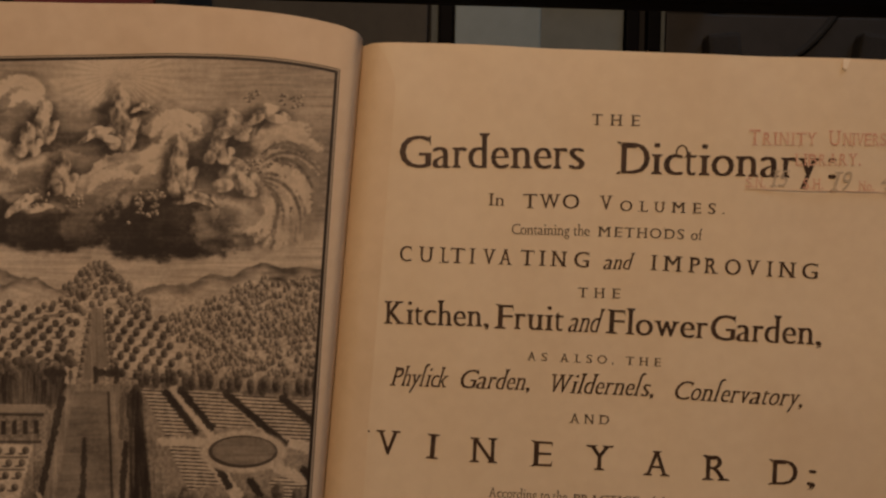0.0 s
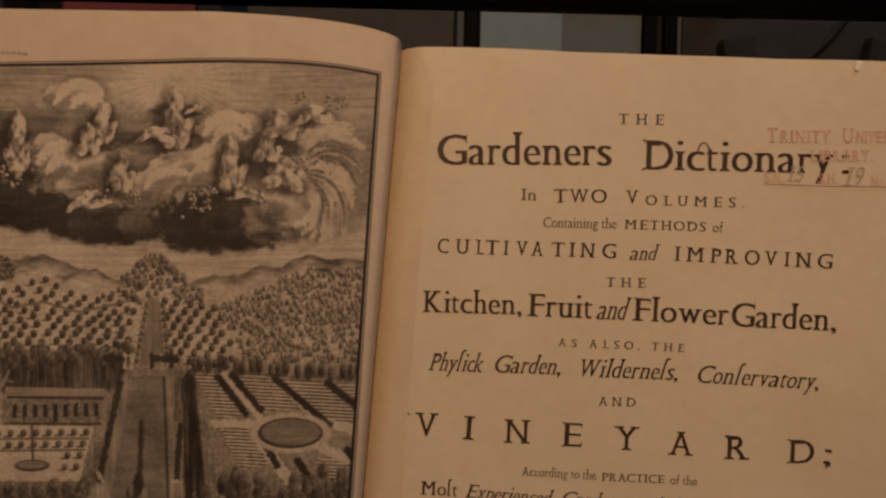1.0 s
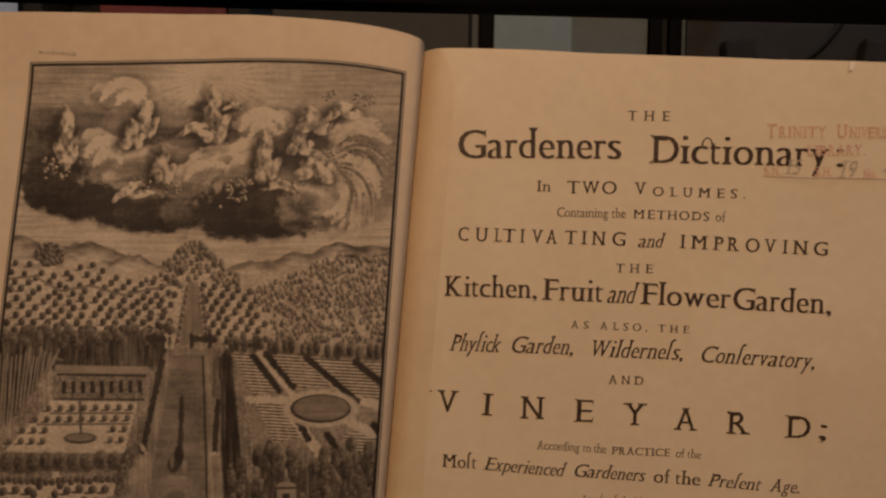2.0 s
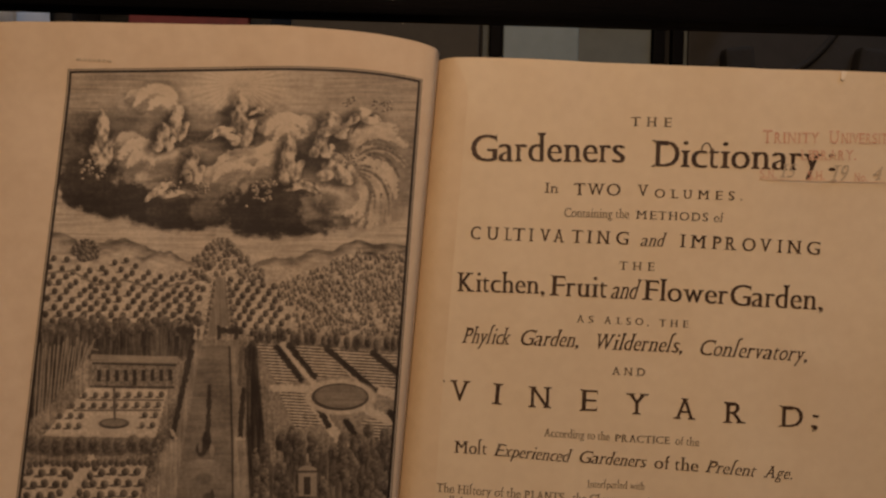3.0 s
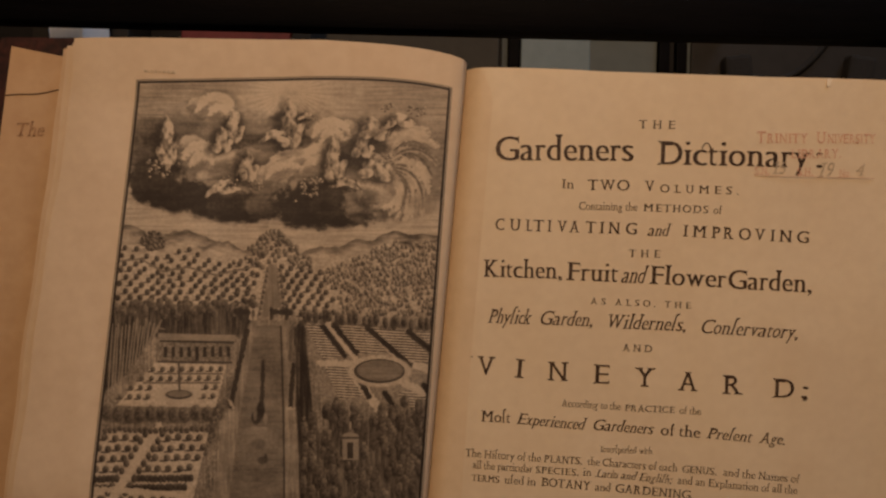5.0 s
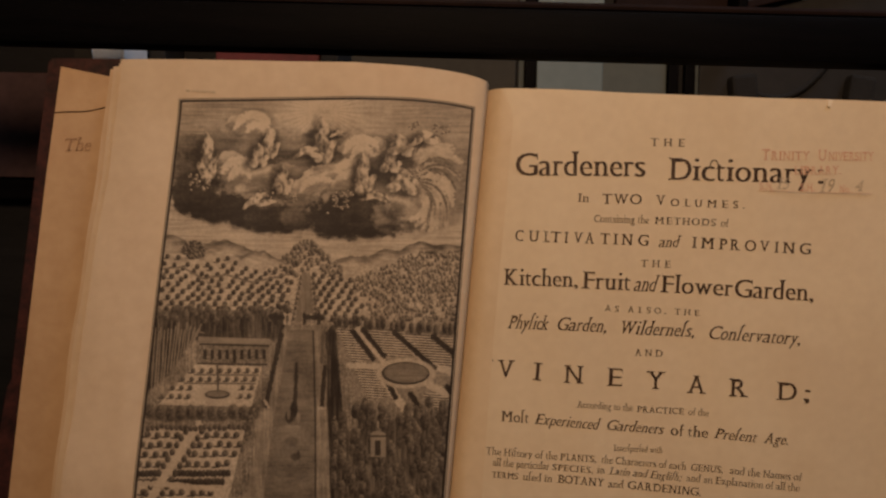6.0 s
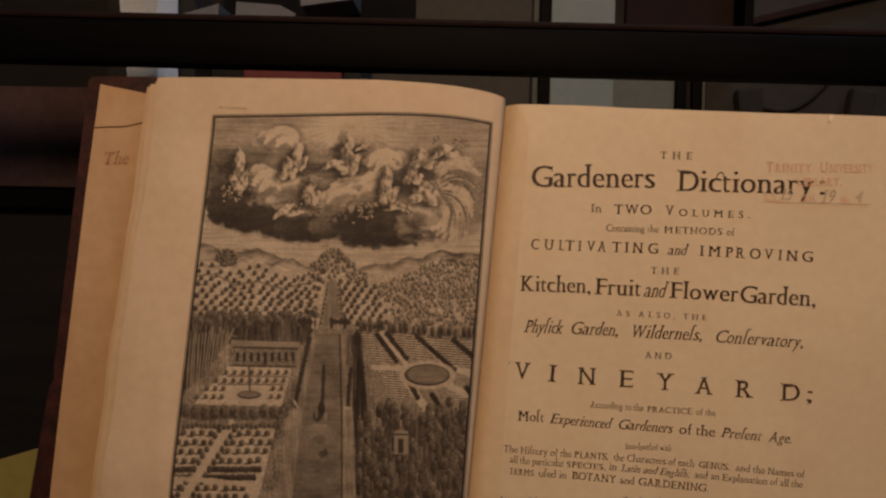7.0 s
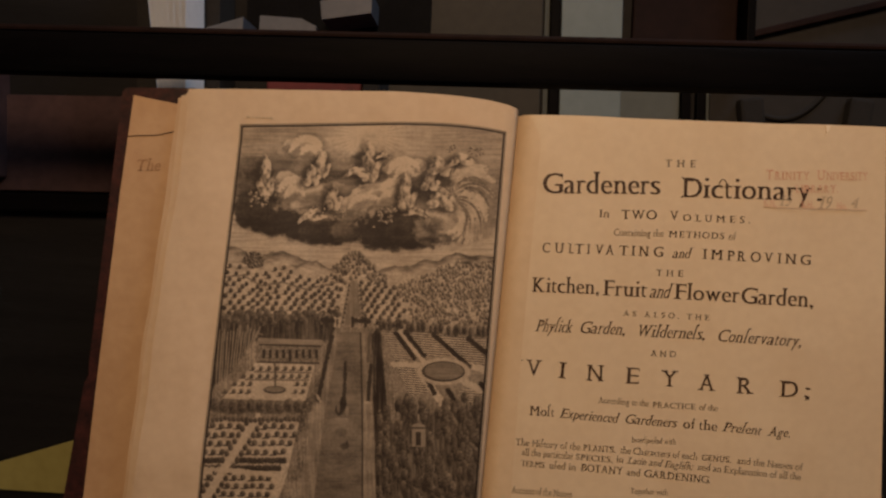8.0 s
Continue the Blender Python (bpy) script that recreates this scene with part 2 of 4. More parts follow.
def left_leaf_at(u, v):
    """The left leaf: u from the gutter to the fore edge, v from foot to head."""
    e = u ** 1.6
    top = 0.1003 - max(0.0, e - 0.36) * 0.0085
    y = FOOT + (top - FOOT) * v
    x = gutter(y) + (fore_edge(y) - gutter(y)) * e
    d = gutter(y) - x
    return Vector((x, y + curl(d, y), PAGE + left_z(d) + cockle(x, y) + bulge(x, y) + fore_drop(x, y)))


left_leaf = part("left_leaf", sheet(left_leaf_at, 110, 60, 0.0005), PAPER, book, "aged cream leaf with an engraving", True)


def right_z(x, y):
    d = x - gutter(y)
    crease = x - (0.1835 + (0.0857 - y) * 0.064)
    return cockle(x, y) - 0.0102 * math.exp(-((max(d, 0) / 0.0045) ** 1.2)) + 0.00016 * math.exp(-(crease / 0.007) ** 2)


def right_leaf_at(u, v):
    e = u ** 1.5
    top = 0.0892 + 0.0040 * e + 0.0006 * math.sin(e * 9)
    y = FOOT + (top - FOOT) * v
    edge = 0.2235 + (0.0936 - y) * 0.052
    x = gutter(y) + (edge - gutter(y)) * e
    return Vector((x, y, PAGE + right_z(x, y)))


right_leaf = part("right_leaf", sheet(right_leaf_at, 90, 70, 0.0006), PAPER_STUB, book, "aged leaf with the mounted title page", True)


def title_at(u, v):
    """The lighter title page mounted on the right leaf, its inner upper corner rounded."""
    top = 0.0888 + 0.0040 * u ** 0.67
    y = FOOT + 0.012 + (top - FOOT - 0.012) * v
    inner = -0.0072 - (0.07 - y) * 0.030 if y > -0.08 else -0.0117 - (-0.08 - y) * 0.012
    if y > 0.066:
        inner -= 0.0115 * ((y - 0.066) / 0.0235) ** 2.4
    outer = 0.2229 + (0.0936 - y) * 0.052
    x = inner + (outer - inner) * u
    return Vector((x, y, PAGE + right_z(x, y) + 0.00014 * min(1.0, (x - inner) / 0.0016) - 0.00002))


title_panel = part("title_page", sheet(title_at, 90, 90, 0.0001), PAPER_LIGHT, right_leaf, "paler title page laid down on the leaf, stamped red", True)


def block_at(side):
    def fn(u, v):
        y = FOOT + 0.002 + (0.0875 - FOOT - 0.002) * v
        if side < 0:
            x = gutter(y) - 0.004 + (-0.2490 - (0.095 - y) * 0.0760 - gutter(y)) * u
        else:
            x = gutter(y) + 0.004 + (0.2205 + (0.0936 - y) * 0.052 - gutter(y)) * u
        return Vector((x, y, PAGE - (0.0034 if u > 0.12 else 0.0034 + (0.12 - u) * 0.12)))
    return fn


part("left_page_block", sheet(block_at(-1), 24, 6, 0.0060), EDGES, book, "stack of browned leaf edges")
part("right_page_block", sheet(block_at(1), 24, 6, 0.056), EDGES, book, "thick stack of browned leaf edges")


def loose_leaf(k):
    """A leaf under the engraved one, its fore edge showing by some millimetres."""
    out = (0.0, 0.0014, 0.0052, 0.0088)[k]

    def fn(u, v):
        y = FOOT + 0.001 + (0.0930 - 0.0016 * k - FOOT) * v
        fore = fore_edge(y) - out - 0.004 * (k > 1) * max(0.0, 0.05 - y) / 0.3 + 0.0007 * math.sin(y * (23 + 7 * k) + k)
        x = -0.20 + (fore + 0.20) * u
        return Vector((x, y, PAGE + bulge(x, y) * (1 - 0.10 * k * u) - 0.0009 - 0.0006 * k - (0.0020 + 0.0004 * k) * u ** 3))
    return fn


for k in range(1, 4):
    part("leaf_edge", sheet(loose_leaf(k), 16, 40, 0.0003), PAPER if k < 3 else LEAF_TAN, book, smooth=True)

flyleaf = part("flyleaf", slab([(-0.10, FOOT + 0.001), (-0.3238, FOOT + 0.001), (-0.3180, -0.197), (-0.3131, -0.1205), (-0.3030, 0.020), (-0.2967, 0.0902), (-0.2860, 0.0885), (-0.2700, 0.0862), (-0.2571, 0.0842), (-0.10, 0.083)], PAGE - 0.0092, PAGE - 0.0084), FLYLEAF, book, "browned flyleaf with a handwritten word")
part("left_cover", slab([(-0.07, FOOT - 0.004), (-0.3405, FOOT - 0.004), (-0.3328, -0.198), (-0.3224, -0.118), (-0.3194, -0.112), (-0.3196, -0.104), (-0.3122, 0.0), (-0.3054, 0.0925), (-0.3030, 0.0952), (-0.2557, 0.0973), (-0.2300, 0.0962), (-0.07, 0.0940)], PAGE - 0.0170, PAGE - 0.0094), LEATHER, book, "worn dark red marbled board")
part("right_cover", box(-0.03, 0.246, FOOT - 0.004, 0.0880, PAGE - 0.0650, PAGE - 0.0580, 0.001), LEATHER, book, "worn dark red marbled board")
part("spine", box(-0.046, -0.0305, FOOT - 0.004, 0.0865, PAGE - 0.0649, PAGE - 0.0225, 0.003), LEATHER, book, "dark red leather spine")


# ---- the engraving ----
NS, NT, T_END = 700, 1130, 1.16
gs, gt = np.meshgrid(np.linspace(0, 1, NS), np.linspace(0, T_END, NT), indexing="xy")


def plate_sides(y):
    """Left and right ends of the drawing at the height y, in drawing units."""
    return 425 - 0.1215 * (y - 221) + 7.4e-6 * (y - 221) ** 2, 895.5 - 0.079 * (y - 236)


HEAD = 221 - 10 * gs + 24 * gs ** 5              # the drawing's head sinks into the gutter
DY = HEAD + gt * (880 - HEAD)                    # drawing units down the plate
XL, XR = plate_sides(DY)
DX = XL + gs * (XR - XL)                         # drawing units across it
rng = np.random.default_rng(7)


def lattice(x, y, seed):
    r = np.random.default_rng(seed).random((64, 64))
    i, j = np.floor(x).astype(int), np.floor(y).astype(int)
    fx, fy = x - i, y - j
    fx, fy = fx * fx * (3 - 2 * fx), fy * fy * (3 - 2 * fy)
    g = lambda a, b: r[a % 64, b % 64]
    return (g(i, j) * (1 - fx) + g(i + 1, j) * fx) * (1 - fy) + (g(i, j + 1) * (1 - fx) + g(i + 1, j + 1) * fx) * fy


def fbm(sx, sy, seed, octaves=4):
    out, amp, tot = 0, 1.0, 0.0
    for o in range(octaves):
        out = out + amp * lattice(DX / sx * 2 ** o + 9.1 * o, DY / sy * 2 ** o + 4.7 * o, seed + o)
        tot, amp = tot + amp, amp * 0.55
    return out / tot


def step(a, b, v):
    k = np.clip((v - a) / (b - a), 0, 1)
    return k * k * (3 - 2 * k)


def lay(mask, value, into):
    into[:] = into * (1 - mask) + value * mask


def disc(x, y, rx, ry, soft=0.35, turn=0.0, rough=0.0):
    c, s = math.cos(turn), math.sin(turn)
    u, v = ((DX - x) * c + (DY - y) * s) / rx, (-(DX - x) * s + (DY - y) * c) / ry
    r = np.sqrt(u * u + v * v)
    if rough:
        r = r + rough * (WOBBLE - 0.5)
    return 1 - step(1 - soft, 1 + soft * 0.3, r)


def inside(points, soft=1.2):
    """Soft mask of a convex outline given clockwise."""
    m = np.ones_like(DX)
    for (x0, y0), (x1, y1) in zip(points, points[1:] + points[:1]):
        n = math.hypot(x1 - x0, y1 - y0)
        m = m * step(-soft, soft, ((x1 - x0) * (DY - y0) - (y1 - y0) * (DX - x0)) / n)
    return m


def stroke(points, width, value, soft=0.8):
    for (x0, y0), (x1, y1) in zip(points, points[1:]):
        ends, reach = [cell(x0, y0), cell(x1, y1)], int(width * 2.2) + 12
        i0, i1 = max(int(min(e[0] for e in ends)) - reach, 0), min(int(max(e[0] for e in ends)) + reach, NS)
        j0, j1 = max(int(min(e[1] for e in ends)) - reach, 0), min(int(max(e[1] for e in ends)) + reach, NT)
        if i0 >= i1 or j0 >= j1:
            continue
        X, Y = DX[j0:j1, i0:i1], DY[j0:j1, i0:i1]
        lx, ly = x1 - x0, y1 - y0
        k = np.clip(((X - x0) * lx + (Y - y0) * ly) / (lx * lx + ly * ly), 0, 1)
        d = np.hypot(X - x0 - k * lx, Y - y0 - k * ly) + (4.5 * (GRIT[j0:j1, i0:i1] - 0.5) if width > 1.5 else 0.0)
        lay((1 - step(width - soft, width + soft * 1.6, d)) * 0.93, value, ink[j0:j1, i0:i1])


def cell(x, y):
    """Grid column and row of a point of the drawing."""
    xl, xr = plate_sides(y)
    k = (x - xl) / (xr - xl)
    head = 221 - 10 * k + 24 * max(k, 0.0) ** 5
    return k * (NS - 1), (y - head) / (880 - head) / T_END * (NT - 1)


def bush(x, y, rx, ry, dark=0.85, light=0.18, shadow=0.6):
    """One small engraved tree: dark on the shaded side, with a cast shadow."""
    ci, cj = cell(x, y)
    w, h = int(rx * 3.9) + 3, int(ry * 3.4) + 3
    i0, i1, j0, j1 = max(int(ci) - w, 0), min(int(ci) + w, NS), max(int(cj) - h, 0), min(int(cj) + h, NT)
    if i0 >= i1 or j0 >= j1:
        return
    X, Y, W = DX[j0:j1, i0:i1], DY[j0:j1, i0:i1], GRIT[j0:j1, i0:i1]
    v = ink[j0:j1, i0:i1]
    if shadow:
        r = np.hypot((X - x + rx * 0.9) / (rx * 1.3), (Y - y - ry * 0.75) / (ry * 0.35))
        lay(shadow * (1 - step(0.6, 1.1, r)), 0.75, v)
    r = np.hypot((X - x) / rx, (Y - y) / ry) + 0.55 * (W - 0.5)
    shade = np.clip(0.5 + 0.42 * (-(X - x) / rx * 0.8 + (Y - y) / ry * 0.7) + 0.5 * (W - 0.5), 0, 1)
    lay(1 - step(0.75, 1.05, r), light + (dark - light) * shade, v)


WOBBLE = fbm(16, 12, 40, 3)
GRIT = fbm(3.0, 3.0, 50, 2)
HATCH = fbm(46, 2.6, 60, 3)
UPRIGHT = fbm(2.8, 34, 70, 3)
CLOUDY = fbm(40, 26, 80, 4)
SWIRL = fbm(26, 9, 90, 3)

# sky, hatched along the width, with a glory of rays at the head
ink = 0.33 + 0.34 * (HATCH - 0.5) + 0.22 * (CLOUDY - 0.5)
sun_r = np.hypot((DX - 652) / 84, (DY - 240) / 50)
rays = 0.5 + 0.5 * np.sin(np.arctan2(DY - 238, DX - 652) * 46)
lay(np.clip(1.5 - sun_r, 0, 1) * (0.66 + 0.34 * rays), 0.04, ink)

# the bank of clouds: shaded bellies, lit billows
FOLD = fbm(6, 8, 33, 2)
CURDLE = fbm(9, 8, 44, 3)


def billow(x, y, rx, ry, light, dark, turn=0.0, soft=0.22):
    """A rounded cloud, lit from above and hatched darker beneath."""
    c, q = math.cos(turn), math.sin(turn)
    u, v = ((DX - x) * c + (DY - y) * q) / rx, (-(DX - x) * q + (DY - y) * c) / ry
    r = np.sqrt(u * u + v * v) + 0.55 * (CURDLE - 0.5) + 0.25 * (WOBBLE - 0.5)
    m = 1 - step(1 - soft, 1 + soft * 0.4, r)
    shade = step(-0.7, 1.0, v + 0.35 * u + 1.9 * (SWIRL - 0.5))
    lay(m, light + (dark - light) * shade + 0.10 * (HATCH - 0.5), ink)


for x, y, rx, ry, light, dark in ((560, 325, 120, 56, 0.40, 0.70), (690, 325, 110, 56, 0.42, 0.70), (820, 340, 70, 80, 0.34, 0.60), (450, 338, 50, 62, 0.68, 0.97), (490, 290, 36, 22, 0.50, 0.66), (655, 300, 40, 34, 0.60, 0.85), (762, 318, 44, 34, 0.55, 0.80),
                                  (562, 300, 36, 28, 0.50, 0.80)):
    billow(x, y, rx, ry, light, dark, soft=0.5)
for x, y, rx, ry, light, dark, turn in ((538, 262, 36, 22, 0.02, 0.45, 0.0), (512, 268, 20, 14, 0.20, 0.60, 0.0), (720, 297, 38, 15, 0.05, 0.55, 0.1), (700, 300, 22, 12, 0.04, 0.40, 0.0), (745, 302, 22, 14, 0.30, 0.66, 0.0),
                                        (516, 334, 30, 25, 0.03, 0.50, 0.2), (545, 352, 34, 15, 0.14, 0.60, -0.5), (575, 352, 30, 16, 0.16, 0.58, 0.0), (590, 336, 30, 14, 0.25, 0.60, 0.0),
                                        (655, 346, 50, 18, 0.02, 0.42, -0.45), (690, 330, 28, 14, 0.10, 0.46, -0.4), (636, 366, 34, 13, 0.12, 0.60, -0.2), (610, 384, 26, 14, 0.32, 0.75, 0.0),
                                        (440, 372, 32, 34, 0.82, 0.98, 0.1), (475, 392, 54, 28, 0.86, 0.99, 0.1), (520, 404, 52, 30, 0.88, 0.99, 0.1), (570, 412, 44, 28, 0.84, 0.98, 0.0), (612, 412, 30, 20, 0.60, 0.90, 0.0),
                                        (560, 392, 26, 10, 0.50, 0.92, 0.1), (600, 372, 24, 10, 0.10, 0.60, 0.0),
                                        (680, 412, 56, 38, 0.88, 0.99, 0.0), (725, 412, 50, 36, 0.80, 0.98, 0.0), (765, 406, 34, 34, 0.36, 0.90, 0.0), (792, 402, 24, 32, 0.16, 0.78, 0.0), (770, 384, 40, 11, 0.14, 0.60, 0.1)):
    billow(x, y, rx, ry, light, dark, turn)


# the nearer billows: a rounded lit shoulder, curling strokes, a shaded hollow
def puff(x, y, rx, ry, light, dark, turn=0.0):
    c, q = math.cos(turn), math.sin(turn)
    u, v = ((DX - x) * c + (DY - y) * q) / rx, (-(DX - x) * q + (DY - y) * c) / ry
    r = np.sqrt(u * u + v * v) + 0.34 * (CURDLE - 0.5) + 0.34 * (WOBBLE - 0.5)
    lay((1 - step(0.85, 1.35, np.hypot(u - 0.05, v + 0.05))) * 0.45, min(dark + 0.1, 0.9), ink)
    m = (1 - step(0.86, 1.06, r)) * (0.35 + 0.65 * step(-1.0, 0.1, 0.7 * u - v + 0.5))
    lit = step(-0.95, 0.70, 0.62 * u - 0.78 * v + 0.7 * (r - 0.6) + 0.8 * (SWIRL - 0.5)) + 0.14 * np.sin(r * 11 + 5 * u + 9 * WOBBLE + 5 * CURDLE) * step(0.3, 0.7, r)
    lay(m, dark + (light * 0.6 - dark) * np.clip(1.15 * lit, 0, 1) + 0.10 * (HATCH - 0.5), ink)


for x, y, rx, ry, light, dark, turn in ((518, 262, 20, 16, 0.22, 0.55, 0.0), (546, 257, 27, 20, 0.05, 0.50, 0.1), (714, 301, 34, 19, 0.06, 0.52, 0.0), (738, 294, 18, 13, 0.25, 0.55, 0.0),
                                        (506, 322, 22, 20, 0.20, 0.60, 0.0), (523, 333, 22, 23, 0.03, 0.50, 0.2), (556, 343, 30, 15, 0.12, 0.52, -0.5), (622, 366, 34, 20, 0.14, 0.60, -0.3),
                                        (640, 356, 26, 16, 0.10, 0.46, -0.4), (672, 340, 40, 14, 0.03, 0.42, -0.5), (690, 350, 30, 14, 0.12, 0.50, -0.5),
                                        (806, 398, 20, 27, 0.10, 0.74, 0.2), (776, 396, 30, 22, 0.16, 0.78, 0.1)):
    puff(x, y, rx, ry, light, dark, turn)


# the great curl of cloud: long tapering strokes sweeping round a hollow
def arc_stroke(x, y, r, a0, a1, width, value, squash=1.15):
    pts = [(x + (r + 3 * math.sin(3 * a)) * math.cos(a), y + r * squash * math.sin(a)) for a in [a0 + (a1 - a0) * k / 9 for k in range(10)]]
    for k in range(9):
        stroke(pts[k:k + 2], width * (0.35 + 0.65 * math.sin(math.pi * (k + 0.8) / 9.6)), value, 1.6)


lay(0.85 * disc(822, 350, 60, 76, 0.5, 0.0, 0.6), 0.36 + 0.4 * (SWIRL - 0.5), ink)
for n in range(64):
    a, r0, r1 = -1.45 + 2.35 * rng.random(), rng.uniform(16, 42), rng.uniform(52, 92)
    r1 = min(r1, 78 + 10 * math.sin(5 * a))
    turn, bend = rng.uniform(0.35, 0.75), rng.uniform(-2, 2)
    pts = [(792 + (r0 + (r1 - r0) * k / 8) * math.cos(a + turn * (k / 8) ** 1.6), 352 + bend + 1.12 * (r0 + (r1 - r0) * k / 8) * math.sin(a + turn * (k / 8) ** 1.6)) for k in range(9)]
    light = n % 3 != 0
    for k in range(8):
        stroke(pts[k:k + 2], (rng.uniform(2.0, 4.6) if light else 1.3) * (0.4 + 0.6 * math.sin(math.pi * (k + 0.7) / 8.6)), rng.uniform(0.04, 0.22) if light else rng.uniform(0.5, 0.72), 1.6)
for x, y, r, a0, a1, w in ((715, 312, 30, 3.4, 5.9, 6.5), (716, 316, 19, 3.3, 5.6, 5.0), (520, 346, 30, 3.5, 5.8, 6.5), (522, 350, 18, 3.3, 5.9, 6.0), (540, 272, 28, 3.3, 6.0, 5.5), (546, 276, 16, 3.4, 6.0, 5.0), (655, 372, 46, 3.8, 5.6, 5.0), (650, 384, 40, 3.6, 5.2, 4.5)):
    arc_stroke(x, y, r, a0, a1, w, 0.05, 0.9)
lay(0.6 * disc(846, 410, 30, 18, 0.6, 0.0, 0.5), 0.34 + 0.3 * (SWIRL - 0.5), ink)
lay(0.75 * disc(782, 322, 28, 11, 0.5, 0.2, 0.4), 0.84, ink)

# figures on the clouds, kept to plain draped shapes, and garlands
def plain_figure(x, y, w, h, lean=0.0):
    lay(disc(x - 3, y + 3, w * 1.15, h * 1.05, 0.6, lean, 0.7) * 0.75, 0.95, ink)
    for a, b, k in ((0.05, -0.45, 0.48), (-0.1, 0.0, 0.50), (0.3, 0.40, 0.50), (-0.40, 0.45, 0.40), (0.65, 0.1, 0.26), (-0.05, -0.80, 0.22)):
        side = step(-1.0, 0.9, (DX - x - a * w) / (w * k))
        lay(disc(x + a * w, y + b * h, w * k, h * k * 0.9, 0.25, lean + a, 0.55) * 0.92, np.clip(0.52 - 0.58 * side + 1.3 * (FOLD - 0.5), 0.0, 0.92), ink)


for x, y, w, h, lean in ((470, 315, 14, 36, -0.1), (568, 292, 13, 26, 0.1), (550, 312, 14, 18, 0.4), (652, 290, 17, 36, 0.05), (588, 350, 15, 22, 0.1), (548, 382, 26, 9, -0.5), (718, 345, 15, 32, 0.1),
                         (778, 352, 26, 18, 0.4), (760, 322, 16, 18, -0.3), (775, 296, 20, 16, 0.3), (815, 284, 22, 10, -0.1), (676, 276, 14, 5, 0.0), (628, 305, 24, 8, -0.1), (735, 376, 22, 7, 0.2)):
    plain_figure(x, y, w * 1.34, h * 1.22, lean)
for x, y, n, r in ((458, 352, 40, 17), (684, 380, 36, 16), (600, 378, 18, 10), (560, 372, 10, 14), (842, 270, 14, 10), (806, 340, 14, 10), (800, 264, 10, 7)):
    for _ in range(n):
        bush(x + rng.normal(0, r * 0.6), y + rng.normal(0, r * 0.5), rng.uniform(1.8, 3.0), rng.uniform(1.6, 2.6), 0.9, 0.0, 0.6)

# the pale band of sky under the clouds and the hills
edge = np.interp(DX, [380, 410, 470, 570, 700, 800, 850, 890], [396, 400, 414, 434, 444, 440, 424, 398]) - 7 * step(0.55, 1.0, np.cos((DX - 630) / 14.0)) * step(590, 610, DX) * step(670, 650, DX) + 16 * (WOBBLE - 0.5)
below = step(-5, 7, DY - edge)
lay(below, 0.16 + 0.34 * (HATCH - 0.5), ink)
FELL = fbm(14, 5, 95, 2)
for xs, ys, tone, fade in (([380, 400, 425, 450, 470], [436, 434, 440, 452, 470], 0.52, 22), ([450, 470, 500, 530, 560, 590, 600], [458, 450, 443, 456, 468, 480, 492], 0.60, 20),
                           ([520, 545, 560, 585, 600], [470, 461, 463, 476, 486], 0.66, 12), ([660, 680, 700, 725, 750, 780, 900], [484, 474, 469, 472, 458, 462, 478], 0.60, 16),
                           ([770, 790, 805, 830, 850, 900], [466, 452, 446, 455, 450, 458], 0.66, 18), ([795, 815, 840, 870, 900], [474, 463, 466, 460, 464], 0.70, 10)):
    ridge = np.interp(DX, xs, ys) + 7 * (WOBBLE - 0.5)
    lay(step(-1, 2.5, DY - ridge) * step(xs[0] - 8, xs[0] + 8, DX) * step(xs[-1] + 8, xs[-1] - 8, DX), tone - (tone - 0.20) * step(0, fade, DY - ridge) + 0.45 * (FELL - 0.5), ink)
ground = step(474, 492, DY)
lay(ground, 0.15 + 0.25 * (GRIT - 0.5) + 0.1 * (CLOUDY - 0.5), ink)

lay(step(560, 592, DY), 0.46 + 0.22 * (GRIT - 0.5) + 0.35 * (CLOUDY - 0.5) + 0.3 * (UPRIGHT - 0.5), ink)

# the wooded mound at the head of the avenue, and the lone grove on the hill
for n in range(110):
    k = n / 110
    y = 447 + 54 * k
    bush(627 + rng.uniform(-1, 1) * (8 + 62 * k), y, 3.6, 4.6, 0.92, 0.26, 0.4)
for _ in range(110):
    a, r = rng.random() * 6.283, rng.random() ** 0.5
    bush(449 + 18 * r * math.cos(a), 461 + 14 * r * math.sin(a), 3.0, 3.0, 0.95, 0.30, 0.3)

# the orchard in rows on both sides of the avenue, the rows waving with the ground
for row in range(9):
    k = row / 8
    gap = 15.2 + 1.6 * k
    x = 394 - 6 * k + (row % 2) * gap / 2
    while x < 612 - 14 * k:
        head = float(np.interp(x, [392, 425, 440, 460, 480, 500, 530, 560, 590, 610], [470, 471, 484, 488, 478, 473, 489, 500, 493, 482]))
        y = head + (554 - head) * k ** 0.92
        bush(x + rng.normal(0, 1.0), y + rng.normal(0, 0.9), 4.0 + 0.7 * k, 4.6 + 0.7 * k, 0.97, 0.52, 0.62)
        x += gap * rng.uniform(0.94, 1.06)
for row in range(8):
    x = 640 + row * 0.8 + (row % 2) * 7
    while x < 706 + row * 2:
        bush(x + rng.normal(0, 1.2), 500 + row * 9.5 + (x - 640) * 0.16, 4.4, 5.0, 0.98, 0.45, 0.75)
        x += 14
for k in range(820):
    x, y = rng.uniform(690, 882), 466 + 106 * k / 820 + rng.normal(0, 2)
    if y < 512 - (x - 690) * 0.42 or (x < 730 and y > 500 + (x - 690) * 1.4):
        continue
    bush(x, y, 2.7, 4.4, 0.90, 0.12, 0.35)
stroke([(392, 492), (430, 488), (462, 506), (500, 500), (540, 512), (596, 500)], 1.2, 0.55)

